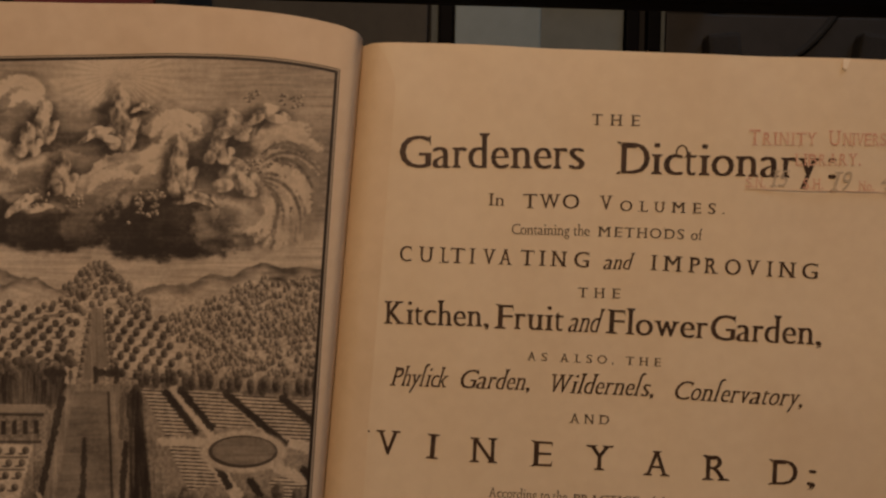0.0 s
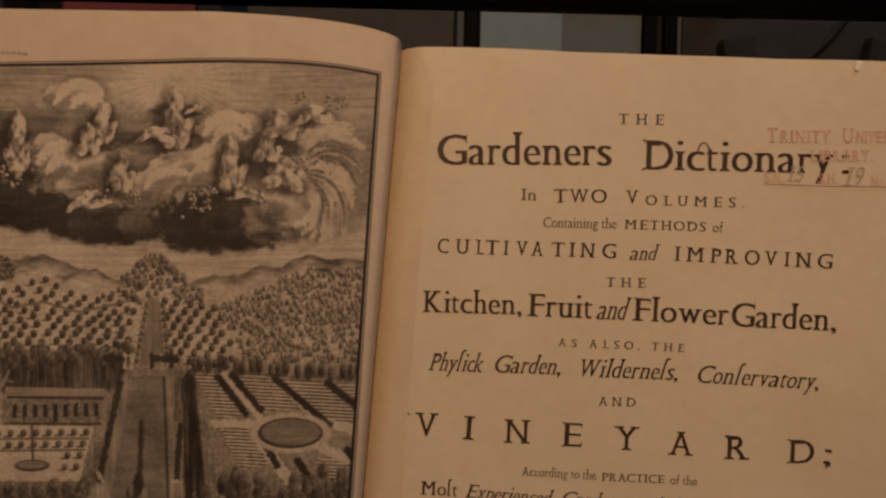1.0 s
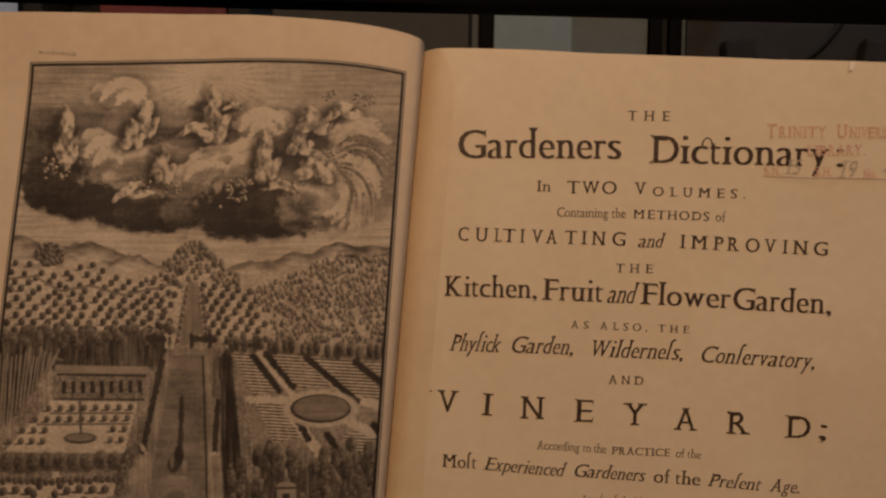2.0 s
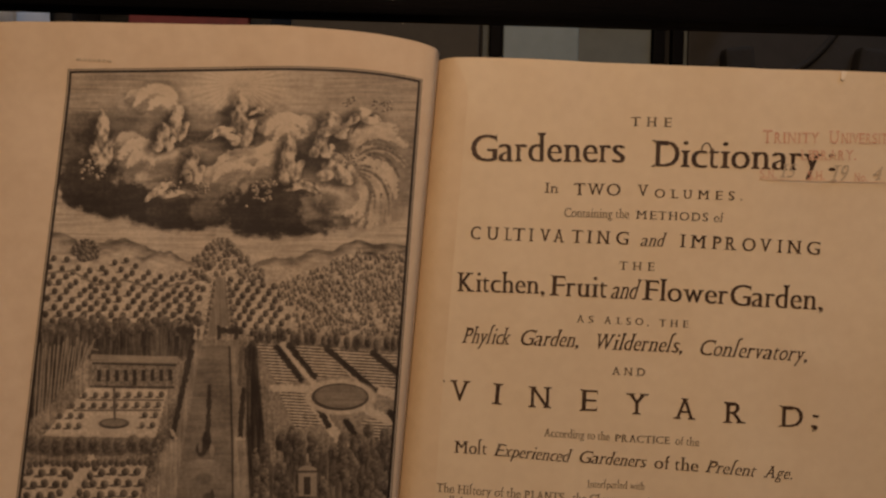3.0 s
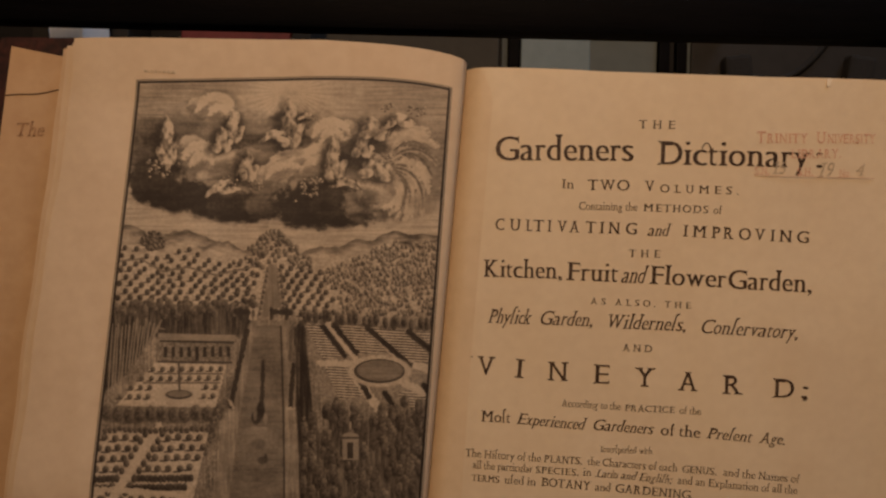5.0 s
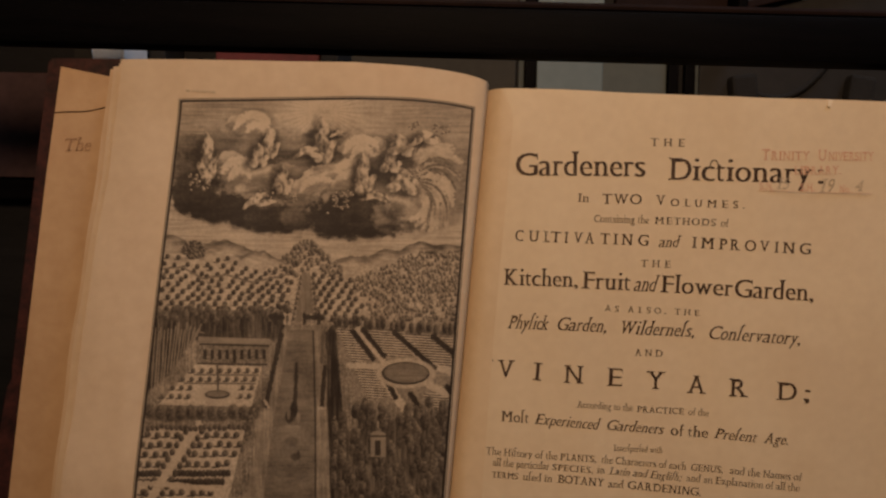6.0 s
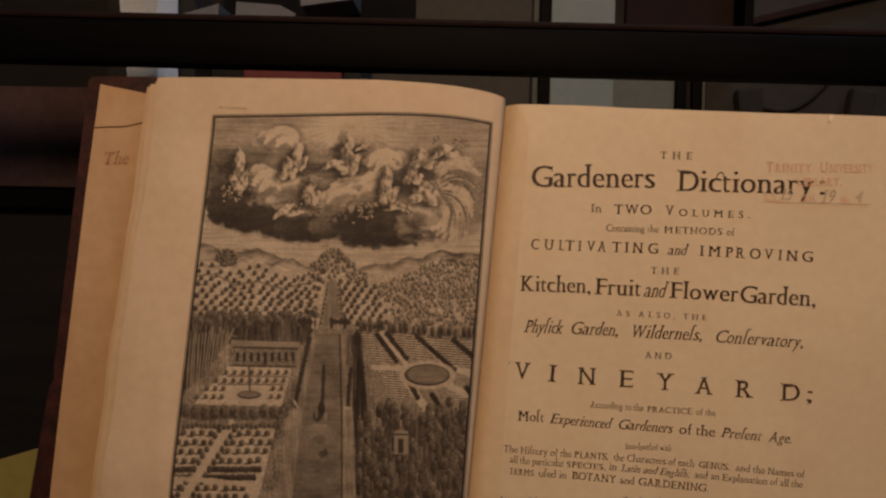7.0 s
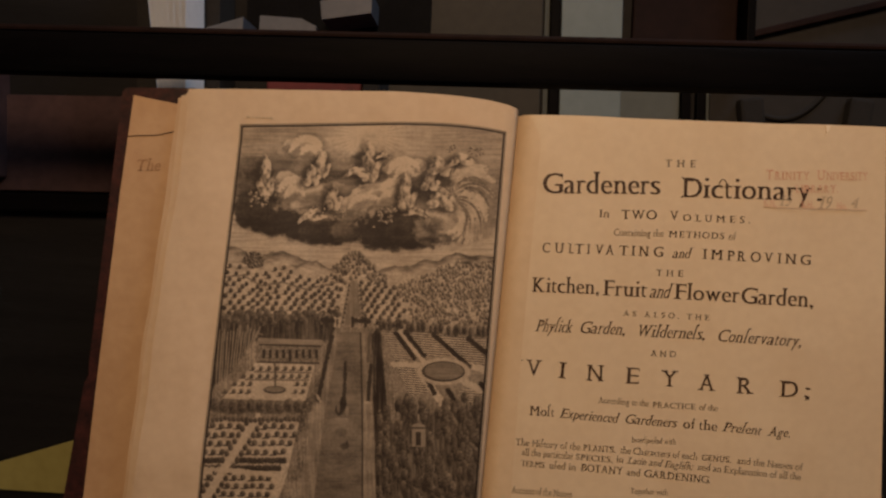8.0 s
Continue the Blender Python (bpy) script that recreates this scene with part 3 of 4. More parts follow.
# the avenue
lay(inside([(619, 496), (632, 496), (640, 576), (608, 576)]), 0.44 + 0.3 * (UPRIGHT - 0.5), ink)
for k in range(9):
    y = 505 + 8 * k
    bush(618 - k * 1.5, y, 3.2, 4.2, 0.9, 0.3, 0.5), bush(637 + k * 0.7, y, 3.2, 4.2, 0.9, 0.3, 0.5)

# the park wall, the tall plantation and its trunks
lay(inside([(384, 556), (600, 560), (586, 604), (380, 604)], 5), 0.76 + 0.55 * (UPRIGHT - 0.5), ink)
for k in range(40):
    bush(386 + k * 5.4 + rng.normal(0, 2), 560 + rng.normal(0, 5), 6, 8, 0.88, 0.42, 0.0)
lay(inside([(380, 575), (462, 578), (440, 640), (400, 668), (372, 706)], 4), 0.74 + 0.85 * (UPRIGHT - 0.5), ink)
for k in range(16):
    x = 388 + k * 5.2
    stroke([(x + rng.normal(0, 1), 584 + rng.normal(0, 4)), (x - 7, 690 - k * 6.6)], 0.8, 0.36)

# the house with its row of windows
lay(inside([(456, 598), (570, 602), (568, 612), (455, 609)]), 0.44 + 0.3 * (HATCH - 0.5), ink)
lay(inside([(459, 610), (566, 613), (563, 642), (456, 640)]), 0.50 + 0.3 * (GRIT - 0.5), ink)
stroke([(459, 610), (566, 613)], 1.3, 0.85), stroke([(456, 641), (563, 643)], 1.3, 0.8)
for k in range(9):
    x = 464 + k * 11.6
    lay(inside([(x, 619), (x + 5, 619), (x + 5, 634 if k != 4 else 640), (x, 634 if k != 4 else 640)], 0.8), 0.86, ink)

# the walled garden in front of it
lay(inside([(452, 642), (556, 646), (540, 710), (392, 706)], 1.5), 0.12 + 0.2 * (GRIT - 0.5), ink)
for r in range(4):
    y = 652 + r * 13.5
    n = 8 + r
    for k in range(n):
        x = 448 - r * 16 + k * (548 - r * 4 - 448 + r * 16) / (n - 1)
        if r < 2 or abs(x - 485) > 34:
            bush(x, y, 4.2, 4.8, 0.9, 0.4, 0.8)
    if r < 2:
        stroke([(450 - r * 16, y + 6.5), (550 - r * 4, y + 7.5)], 1.0, 0.62)
lay(disc(485, 690, 40, 14, 0.3), 0.16, ink)
lay(disc(486, 690, 21, 7.5, 0.2), 0.78, ink), lay(disc(486, 689, 18, 5.4, 0.25), 0.46 + 0.3 * (HATCH - 0.5), ink)
stroke([(486, 645), (487, 684)], 1.3, 0.7)
for k in range(11):
    bush(380 + k * 16.4, 718 + rng.normal(0, 1.5), 10, 13, 0.93, 0.40, 0.5)

# the long canal walk with hedges, a gate and a fountain
lay(inside([(590, 584), (650, 584), (662, 760), (676, 1000), (505, 1000), (552, 730)], 2), 0.40 + 0.30 * (CLOUDY - 0.5) + 0.3 * (UPRIGHT - 0.5), ink)
lay(inside([(600, 588), (637, 588), (641, 760), (640, 1000), (540, 1000), (572, 740)], 2), 0.52 + 0.25 * (CLOUDY - 0.5) + 0.15 * (HATCH - 0.5), ink)
stroke([(637, 590), (640, 740), (640, 990)], 1.1, 0.82)
stroke([(586, 596), (573, 655), (562, 708)], 3.4, 0.88), stroke([(560, 700), (566, 710)], 2.0, 0.15)
stroke([(610, 642), (608, 704)], 2.6, 0.86)
stroke([(652, 596), (650, 640)], 2.4, 0.66), stroke([(655, 648), (650, 712)], 3.2, 0.86), stroke([(646, 713), (656, 714)], 1.8, 0.16)
for x in (577, 592, 600, 623, 634, 646):
    stroke([(x, 563), (x, 578)], 2.0, 0.14 if x in (592, 600, 634) else 0.85)
stroke([(570, 566), (588, 568)], 3.5, 0.86), stroke([(626, 568), (650, 568)], 3.5, 0.84)
for x, y, rx, ry, tone in ((606, 716, 7, 15, 0.88), (600, 726, 8, 11, 0.82), (613, 728, 4, 10, 0.40), (604, 742, 15, 3, 0.40), (598, 722, 3, 9, 0.55), (602, 766, 14, 10, 0.60), (608, 790, 9, 7, 0.72), (613, 786, 3, 7, 0.78)):
    lay(disc(x, y, rx, ry, 0.35, rough=0.5), tone, ink)
for k in range(34):
    y = 712 + k * 9
    bush(545 - k * 3.6 + rng.normal(0, 1.5), y, 7.5, 9, 0.92, 0.45, 0.4)
    if k < 30:
        bush(665 + k * 0.4 + rng.normal(0, 1.2), 596 + k * 13.5, 7.5, 16, 0.98, 0.78, 0.0)

lay(inside([(654, 592), (672, 590), (688, 760), (690, 1000), (664, 1000), (660, 760)], 3), 0.86 + 0.5 * (UPRIGHT - 0.5), ink)

# kitchen plots at the foot, parted by a pale lane
lay(inside([(372, 742), (548, 746), (505, 850), (470, 1000), (330, 1000), (345, 880)], 2), 0.13 + 0.2 * (GRIT - 0.5), ink)
for r in range(16):
    y = 754 + r * 15.2
    lane = 453 - (y - 742) * 0.64
    right_end = 532 - (y - 746) * 0.42
    hedge = r % 6 in (4, 5)
    for k in range(30 if hedge else 13):
        x = 362 - r * 1.6 + k * (6.4 if hedge else 15.5) + (r % 2) * 5
        if abs(x - lane) > (8 if hedge else 13) and x < right_end:
            if hedge:
                bush(x, y - 2 * (r % 6 - 4), 5.0, 6.4, 0.97, 0.62, 0.0)
            else:
                bush(x + rng.normal(0, 1.2), y + rng.normal(0, 1), 5.6, 6.0, 0.96, 0.42, 0.85)
for k in range(20):
    for side in (-13, 13):
        y = 748 + k * 11
        bush(453 - (y - 742) * 0.64 + side, y, 5.0, 6.0, 0.95, 0.5, 0.3)
stroke([(457, 736), (404, 818), (360, 888), (310, 966)], 5.0, 0.12)
stroke([(352, 829), (420, 833), (494, 842)], 3.8, 0.12)
for k in range(22):
    bush(376 + k * 7.6, 742 + rng.normal(0, 1), 4.4, 5, 0.9, 0.5, 0.2)

# the parterres with the oval basin
lay(inside([(672, 583), (884, 597), (866, 708), (700, 704)], 2), 0.40 + 0.2 * (GRIT - 0.5), ink)
for pts in ([(672, 586), (706, 588), (734, 634), (700, 640)], [(718, 588), (762, 590), (800, 628), (752, 632)], [(772, 592), (820, 596), (872, 642), (836, 648)], [(838, 598), (884, 602), (884, 622), (868, 624)],
            [(702, 650), (742, 650), (766, 692), (724, 700)], [(812, 690), (846, 680), (868, 700), (860, 716), (826, 718)]):
    m = inside(pts, 1.2)
    lines = 0.5 + 0.5 * np.sin(DY * 1.55 - DX * 0.10)
    lay(m, 0.14 + 0.60 * step(0.45, 0.75, lines) + 0.2 * (GRIT - 0.5), ink)
for pts, w, tone in (([(708, 586), (750, 640)], 5.0, 0.08), ([(696, 645), (752, 646)], 4.4, 0.10), ([(752, 672), (794, 728)], 6.5, 0.08), ([(812, 640), (882, 662)], 5.0, 0.10), ([(820, 674), (850, 690)], 5.0, 0.12), ([(762, 590), (812, 640)], 2.4, 0.12), ([(826, 596), (874, 640)], 2.4, 0.12)):
    stroke(pts, w, tone, 1.2)
for pts in ([(716, 588), (750, 630)], [(700, 590), (732, 634)], [(766, 592), (830, 648)], [(828, 598), (872, 636)], [(744, 652), (768, 696)], [(792, 690), (814, 722)], [(850, 678), (870, 706)]):
    stroke(pts, 3.8, 0.93, 1.0)
lay(disc(784, 657, 50, 25, 0.12), 0.15 + 0.15 * (GRIT - 0.5), ink)
lay(disc(784, 657, 39, 18.5, 0.06), 0.80, ink), lay(disc(785, 656, 36, 16, 0.08), 0.50 + 0.25 * (HATCH - 0.5), ink)
for k in range(22):
    bush(670 + k * 10.2 + rng.normal(0, 2), 574 + k * 0.7 + rng.normal(0, 2), rng.uniform(3.6, 6), rng.uniform(8, 12), 0.98, 0.45, 0.5)

# the wilderness of tall trees and its temple
lay(inside([(668, 712), (740, 700), (800, 722), (868, 704), (866, 1000), (670, 1000)], 4), 0.70 + 0.5 * (UPRIGHT - 0.5), ink)
for k in range(330):
    x, y = rng.uniform(668, 858), 708 + 290 * (k / 330)
    bush(x, y + rng.normal(0, 6), rng.uniform(5, 8), rng.uniform(10, 17), rng.uniform(0.84, 0.98), rng.uniform(0.40, 0.66), 0.0)
lay(inside([(728, 756), (752, 756), (752, 790), (728, 790)], 0.8), 0.40, ink), lay(disc(740, 757, 14, 9, 0.2), 0.36, ink)
lay(inside([(735, 764), (744, 764), (744, 788), (735, 788)], 0.8), 0.84, ink), stroke([(726, 757), (754, 757)], 1.2, 0.8), stroke([(740, 734), (740, 742)], 1.4, 0.3)

# overall wear of the plate, then the double border
ink = np.clip(ink + 0.13 * (GRIT - 0.5) + 0.14 * (CLOUDY - 0.5) + 0.05 * (UPRIGHT - 0.5), 0.03, 0.97)
mm_x, mm_y = gs * 470, gt * 664
from_edge = np.minimum(np.minimum(mm_x, 470 - mm_x), np.minimum(mm_y, 664 * T_END - mm_y))
ink = np.where(from_edge < 1.3, 0.70, np.where(from_edge < 2.6, 0.22, np.where(from_edge < 5.6, 0.99, ink)))

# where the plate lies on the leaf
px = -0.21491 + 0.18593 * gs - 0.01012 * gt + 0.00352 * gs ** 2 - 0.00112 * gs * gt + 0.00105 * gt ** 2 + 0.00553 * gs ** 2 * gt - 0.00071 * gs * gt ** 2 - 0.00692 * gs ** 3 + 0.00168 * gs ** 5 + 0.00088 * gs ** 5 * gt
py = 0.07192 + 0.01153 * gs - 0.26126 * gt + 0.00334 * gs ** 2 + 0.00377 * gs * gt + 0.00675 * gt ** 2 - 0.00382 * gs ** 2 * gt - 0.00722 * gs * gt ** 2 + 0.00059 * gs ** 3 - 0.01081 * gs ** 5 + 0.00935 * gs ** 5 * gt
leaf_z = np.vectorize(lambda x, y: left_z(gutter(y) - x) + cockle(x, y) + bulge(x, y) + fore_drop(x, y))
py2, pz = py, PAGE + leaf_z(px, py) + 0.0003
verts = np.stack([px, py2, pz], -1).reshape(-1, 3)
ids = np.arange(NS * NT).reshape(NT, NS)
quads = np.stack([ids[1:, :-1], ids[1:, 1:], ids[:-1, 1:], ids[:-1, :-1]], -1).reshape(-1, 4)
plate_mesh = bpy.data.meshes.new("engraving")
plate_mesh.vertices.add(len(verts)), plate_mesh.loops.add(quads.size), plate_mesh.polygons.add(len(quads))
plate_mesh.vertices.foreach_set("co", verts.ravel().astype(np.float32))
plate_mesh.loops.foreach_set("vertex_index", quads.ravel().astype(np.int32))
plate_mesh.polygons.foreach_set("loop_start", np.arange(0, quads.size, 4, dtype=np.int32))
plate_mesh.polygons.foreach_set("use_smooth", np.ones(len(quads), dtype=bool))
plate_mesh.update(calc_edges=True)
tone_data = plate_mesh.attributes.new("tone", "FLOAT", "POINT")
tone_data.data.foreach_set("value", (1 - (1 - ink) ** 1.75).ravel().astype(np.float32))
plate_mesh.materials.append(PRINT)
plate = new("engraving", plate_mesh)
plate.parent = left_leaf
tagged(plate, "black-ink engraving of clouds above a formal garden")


# ---- printing ----
def type_mesh(text, space, bold):
    """Built-in letters of size 1 as points and faces, with small serifs added at the stems' ends."""
    cu = bpy.data.curves.new("letters", "FONT")
    cu.body, cu.size, cu.space_character, cu.resolution_u, cu.offset = text, 1.0, space, 3, (-0.014 if bold else 0.0)
    ob = new("letters", cu)
    bpy.context.view_layer.update()
    me = bpy.data.meshes.new_from_object(ob.evaluated_get(bpy.context.evaluated_depsgraph_get()))
    co = [tuple(v.co[:2]) for v in me.vertices]
    faces = [tuple(p.vertices) for p in me.polygons]
    count = {}
    for f in faces:
        for a, b in zip(f, f[1:] + f[:1]):
            k = (min(a, b), max(a, b))
            count[k] = count.get(k, 0) + 1
    seen = set()
    for (a, b), n in count.items():
        (xa, ya), (xb, yb) = co[a], co[b]
        w = abs(xa - xb)
        if n == 1 and abs(ya - yb) < 0.004 and 0.05 < w < 0.17 and (abs(ya) < 0.03 or ya > 0.42):
            key = (round(min(xa, xb), 2), round(ya, 2))
            if key in seen:
                continue
            seen.add(key)
            mid, up = (xa + xb) / 2, 1 if ya < 0.12 else -1
            half, h = w / 2 + (0.068 if text[-1:].islower() else 0.105), 0.052
            k = len(co)
            co += [(mid - half, ya), (mid + half, ya), (mid + half * 0.62, ya + up * h), (mid - half * 0.62, ya + up * h)]
            faces.append((k, k + 1, k + 2, k + 3) if up > 0 else (k + 3, k + 2, k + 1, k))
    bpy.data.objects.remove(ob), bpy.data.curves.remove(cu), bpy.data.meshes.remove(me)
    lifts = [0.0] * len(co)
    if bold:
        # upright strokes print heavier than level ones: a second impression beside the first
        n = len(co)
        co = [(x - bold, y) for x, y in co] + [(x + bold, y) for x, y in co]
        lifts += [0.00003] * n
        faces = faces + [tuple(i + n for i in f) for f in faces]
    return np.array(co), faces, lifts


CAP = float(type_mesh("H", 1.0, 0.0)[0][:, 1].max())


XHEIGHT = float(type_mesh("x", 1.0, 0.0)[0][:, 1].max())
ROMAN = dict(zip("ABCDEFGHIJKLMNOPQRSTUVWXYZ", (72, 66, 67, 74, 62, 57, 74, 76, 36, 39, 72, 61, 89, 74, 74, 57, 74, 67, 54, 63, 72, 70, 95, 72, 70, 61)))
ROMAN.update(zip("abcdefghijklmnopqrstuvwxyzſ", (44, 50, 43, 51, 43, 31, 48, 52, 27, 27, 50, 27, 79, 53, 50, 51, 50, 36, 38, 30, 52, 49, 72, 50, 48, 44, 30)))
ROMAN.update({" ": 25, ",": 22, ".": 22, ":": 26, ";": 26})
ITALIC = dict(ROMAN)
ITALIC.update(zip("abcdefghiklmnopqrstuvwxyzſ", (47, 44, 38, 47, 37, 28, 43, 46, 26, 42, 26, 68, 49, 42, 46, 46, 36, 34, 29, 47, 42, 64, 44, 42, 38, 29)))
GLYPHS = {}


def glyph(ch, bold):
    """A built-in letter with wedge serifs at its stems and arms."""
    if (ch, bold) not in GLYPHS:
        pts, faces, lifts = type_mesh(ch, 1.0, bold)
        x0, x1, out, up = pts[:, 0].min(), pts[:, 0].max(), 0.085, 0.045
        wedges = []
        if ch in "FPR":
            x0 += 0.105                          # these have a serif at the stem's foot already
        if bold and ch in "BDEFLPR":
            wedges += [((x0 - out, CAP), (x0 + 0.02, CAP - up * 1.6), (x0 + 0.02, CAP))]
        if bold and ch in "BDEL":
            wedges += [((x0 - out, 0), (x0 + 0.02, 0), (x0 + 0.02, up * 1.6))]
        if bold and ch in "EL":
            wedges += [((x1 - 0.05, 0.03), (x1, 0.03), (x1 + 0.015, 0.17))]
        if bold and ch in "EFT":
            wedges += [((x1 - 0.05, CAP - 0.03), (x1 + 0.01, CAP - 0.17), (x1, CAP - 0.03))]
        if bold and ch == "T":
            wedges += [((x0 + 0.05, CAP - 0.03), (x0, CAP - 0.03), (x0 - 0.01, CAP - 0.17))]
        if bold and ch in "CGS":
            wedges += [((x1 - 0.07, CAP - 0.06), (x1 - 0.01, CAP - 0.22), (x1 - 0.01, CAP + 0.01))]
        n = len(pts)
        if wedges:
            pts = np.vstack([pts, np.array([p for w in wedges for p in w])])
            faces = list(faces) + [(n + 3 * k, n + 3 * k + 1, n + 3 * k + 2) for k in range(len(wedges))]
            lifts = list(lifts) + [0.00001] * (3 * len(wedges))
        GLYPHS[ch, bold] = pts, faces, lifts
    return GLYPHS[ch, bold]


def print_line(parent, words, mat=None, name="printed_line", height=0.0, label=""):
    """One line of print: text, face, start x y, end x y and height of the capitals, all in millimetres.
    The letters stand by the set widths of an old-style book face."""
    co, faces, lifts = [], [], []
    for text, face, x0, y0, x1, y1, cap in words:
        single = len(text) == 1
        bold = {"b": 0.026, "c": 0.022, "r": 0.014, "i": 0.022, "s": 0.0}[face] * (0.8 if single and cap > 8 else 1.0)
        k = cap / CAP
        lean = 0.27 if face == "i" else 0.0
        want = math.hypot(x1 - x0, y1 - y0) - lean * cap * 0.6
        sets = [(ITALIC if face == "i" else ROMAN).get(c, 50) / 100 * cap / 0.665 for c in text]
        natural = sum(sets)
        wide = min(want / natural, 1.06)
        space = (want - natural * wide) / max(len(text) - 1, 1)
        a, pen = math.atan2(y1 - y0, x1 - x0), 0.0
        for c, advance in zip(text, sets):
            if c != " ":
                pts, fs, ls = glyph(c, bold)
                pts = pts - [(pts[:, 0].min() + pts[:, 0].max()) / 2, 0]
                if c.islower() and face != "s":
                    # old faces have small bowls and long ascenders
                    rise = np.clip(pts[:, 1], 0, XHEIGHT)
                    pts[:, 1] += rise / XHEIGHT * (0.66 * CAP - XHEIGHT) + np.maximum(pts[:, 1] - XHEIGHT, 0) * 0.30
                own = np.ptp(pts[:, 0]) * k
                room = want if len(text) == 1 else advance * wide - 0.035 * cap
                squeeze = room / own if len(text) == 1 else min(max(room / own, 0.62), 1.15 if c.isalpha() else 1.0)
                pts[:, 0] = pts[:, 0] * squeeze + pts[:, 1] * lean
                pts = pts * k + [pen + (want if len(text) == 1 else advance * wide) / 2, 0]
                pts = pts @ np.array([[math.cos(a), math.sin(a)], [-math.sin(a), math.cos(a)]]) + [x0, y0]
                n = len(co)
                co += [(p[0] / 1000, p[1] / 1000) for p in pts]
                faces += [tuple(i + n for i in f) for f in fs]
                lifts += ls
            pen += advance * wide + space
    me = bpy.data.meshes.new(name)
    me.from_pydata([(x, y, (height if height > 0.1 else PAGE + right_z(x, y) + (height or 0.0003)) + lift) for (x, y), lift in zip(co, lifts)], [], faces)
    me.materials.append(mat or (INK_FAINT if words[0][6] < 4.9 else INK))
    ob = new(name, me)
    ob.parent = parent
    return tagged(ob, label) if label else ob


print_line(right_leaf, [
    ("THE", "c", 78.2, 58.9, 99.3, 59.5, 4.85),
])
print_line(right_leaf, [
    ("Gardeners", "b", -3.7, 36.0, 76.7, 39.8, 14.13),
    ("Dictionary", "b", 89.5, 38.6, 177.4, 41.1, 13.81),
    (":", "b", 181.0, 41.3, 184.4, 41.5, 13.73),
])
print_line(right_leaf, [
    ("In", "r", 35.5, 22.0, 42.9, 22.1, 5.38),
    ("TWO", "c", 50.7, 21.6, 75.3, 22.7, 6.33),
    ("V", "c", 83.9, 22.7, 89.7, 23.0, 6.32),
    ("OLUMES.", "c", 92.6, 22.7, 137.9, 23.7, 4.62),
])
print_line(right_leaf, [
    ("Containing the", "r", 46.5, 10.1, 80.4, 11.2, 4.64),
    ("METHODS", "c", 83.6, 11.2, 121.3, 12.0, 4.38),
    ("of", "r", 123.8, 11.9, 128.7, 11.9, 4.63),
])
print_line(right_leaf, [
    ("C", "b", -1.3, -4.2, 3.8, -4.2, 6.85),
    ("U", "b", 6.8, -4.0, 13.6, -4.0, 6.85),
    ("L", "b", 15.8, -3.9, 20.1, -3.9, 6.85),
    ("T", "b", 20.6, -3.8, 26.9, -3.8, 6.85),
    ("I", "b", 28.8, -3.6, 31.5, -3.6, 6.85),
    ("V", "b", 34.5, -3.5, 40.4, -3.5, 6.85),
    ("A", "b", 41.5, -3.3, 47.5, -3.3, 6.85),
    ("T", "b", 51.0, -3.1, 57.0, -3.1, 6.85),
    ("I", "b", 58.9, -2.9, 62.1, -2.9, 6.85),
    ("N", "b", 64.0, -2.8, 71.3, -2.8, 6.85),
    ("G", "b", 74.3, -2.6, 80.8, -2.6, 6.85),
    ("and", "i", 86.7, -2.9, 100.1, -2.4, 6.83),
    ("I", "b", 107.1, -2.2, 110.3, -2.2, 6.85),
    ("M", "b", 112.4, -2.2, 121.0, -2.2, 6.85),
    ("P", "b", 123.4, -2.2, 128.5, -2.2, 6.85),
    ("R", "b", 130.1, -2.2, 136.5, -2.2, 6.85),
    ("O", "b", 139.2, -2.2, 146.1, -2.2, 6.85),
    ("V", "b", 148.0, -2.1, 154.4, -2.1, 6.85),
    ("I", "b", 157.1, -2.1, 160.0, -2.1, 6.85),
    ("N", "b", 162.1, -2.1, 170.1, -2.1, 6.85),
    ("G", "b", 172.6, -2.1, 179.5, -2.1, 6.85),
])
print_line(right_leaf, [
    ("THE", "c", 76.9, -15.7, 95.5, -15.2, 4.40),
])
print_line(right_leaf, [
    ("Kitchen,", "b", -7.0, -32.0, 39.3, -30.7, 10.33),
    ("Fruit", "b", 41.0, -31.3, 71.7, -30.8, 10.80),
    ("and", "i", 72.9, -31.0, 88.4, -30.6, 9.80),
    ("Flower", "b", 89.3, -30.8, 133.9, -30.5, 10.77),
    ("Garden,", "b", 134.6, -30.9, 183.4, -30.6, 11.22),
])
print_line(right_leaf, [
    ("AS ALSO, THE", "c", 56.3, -44.3, 114.7, -43.7, 3.68),
])
print_line(right_leaf, [
    ("Phyſick", "i", -3.1, -58.9, 22.9, -58.2, 8.38),
    ("Garden,", "i", 26.9, -58.0, 59.7, -57.5, 8.38),
    ("Wilderneſs,", "i", 65.4, -57.9, 113.6, -57.1, 8.35),
    ("Conſervatory,", "i", 120.0, -57.5, 178.0, -57.8, 8.33),
])
print_line(right_leaf, [
    ("AND", "c", 76.3, -70.7, 93.8, -70.4, 4.18),
])
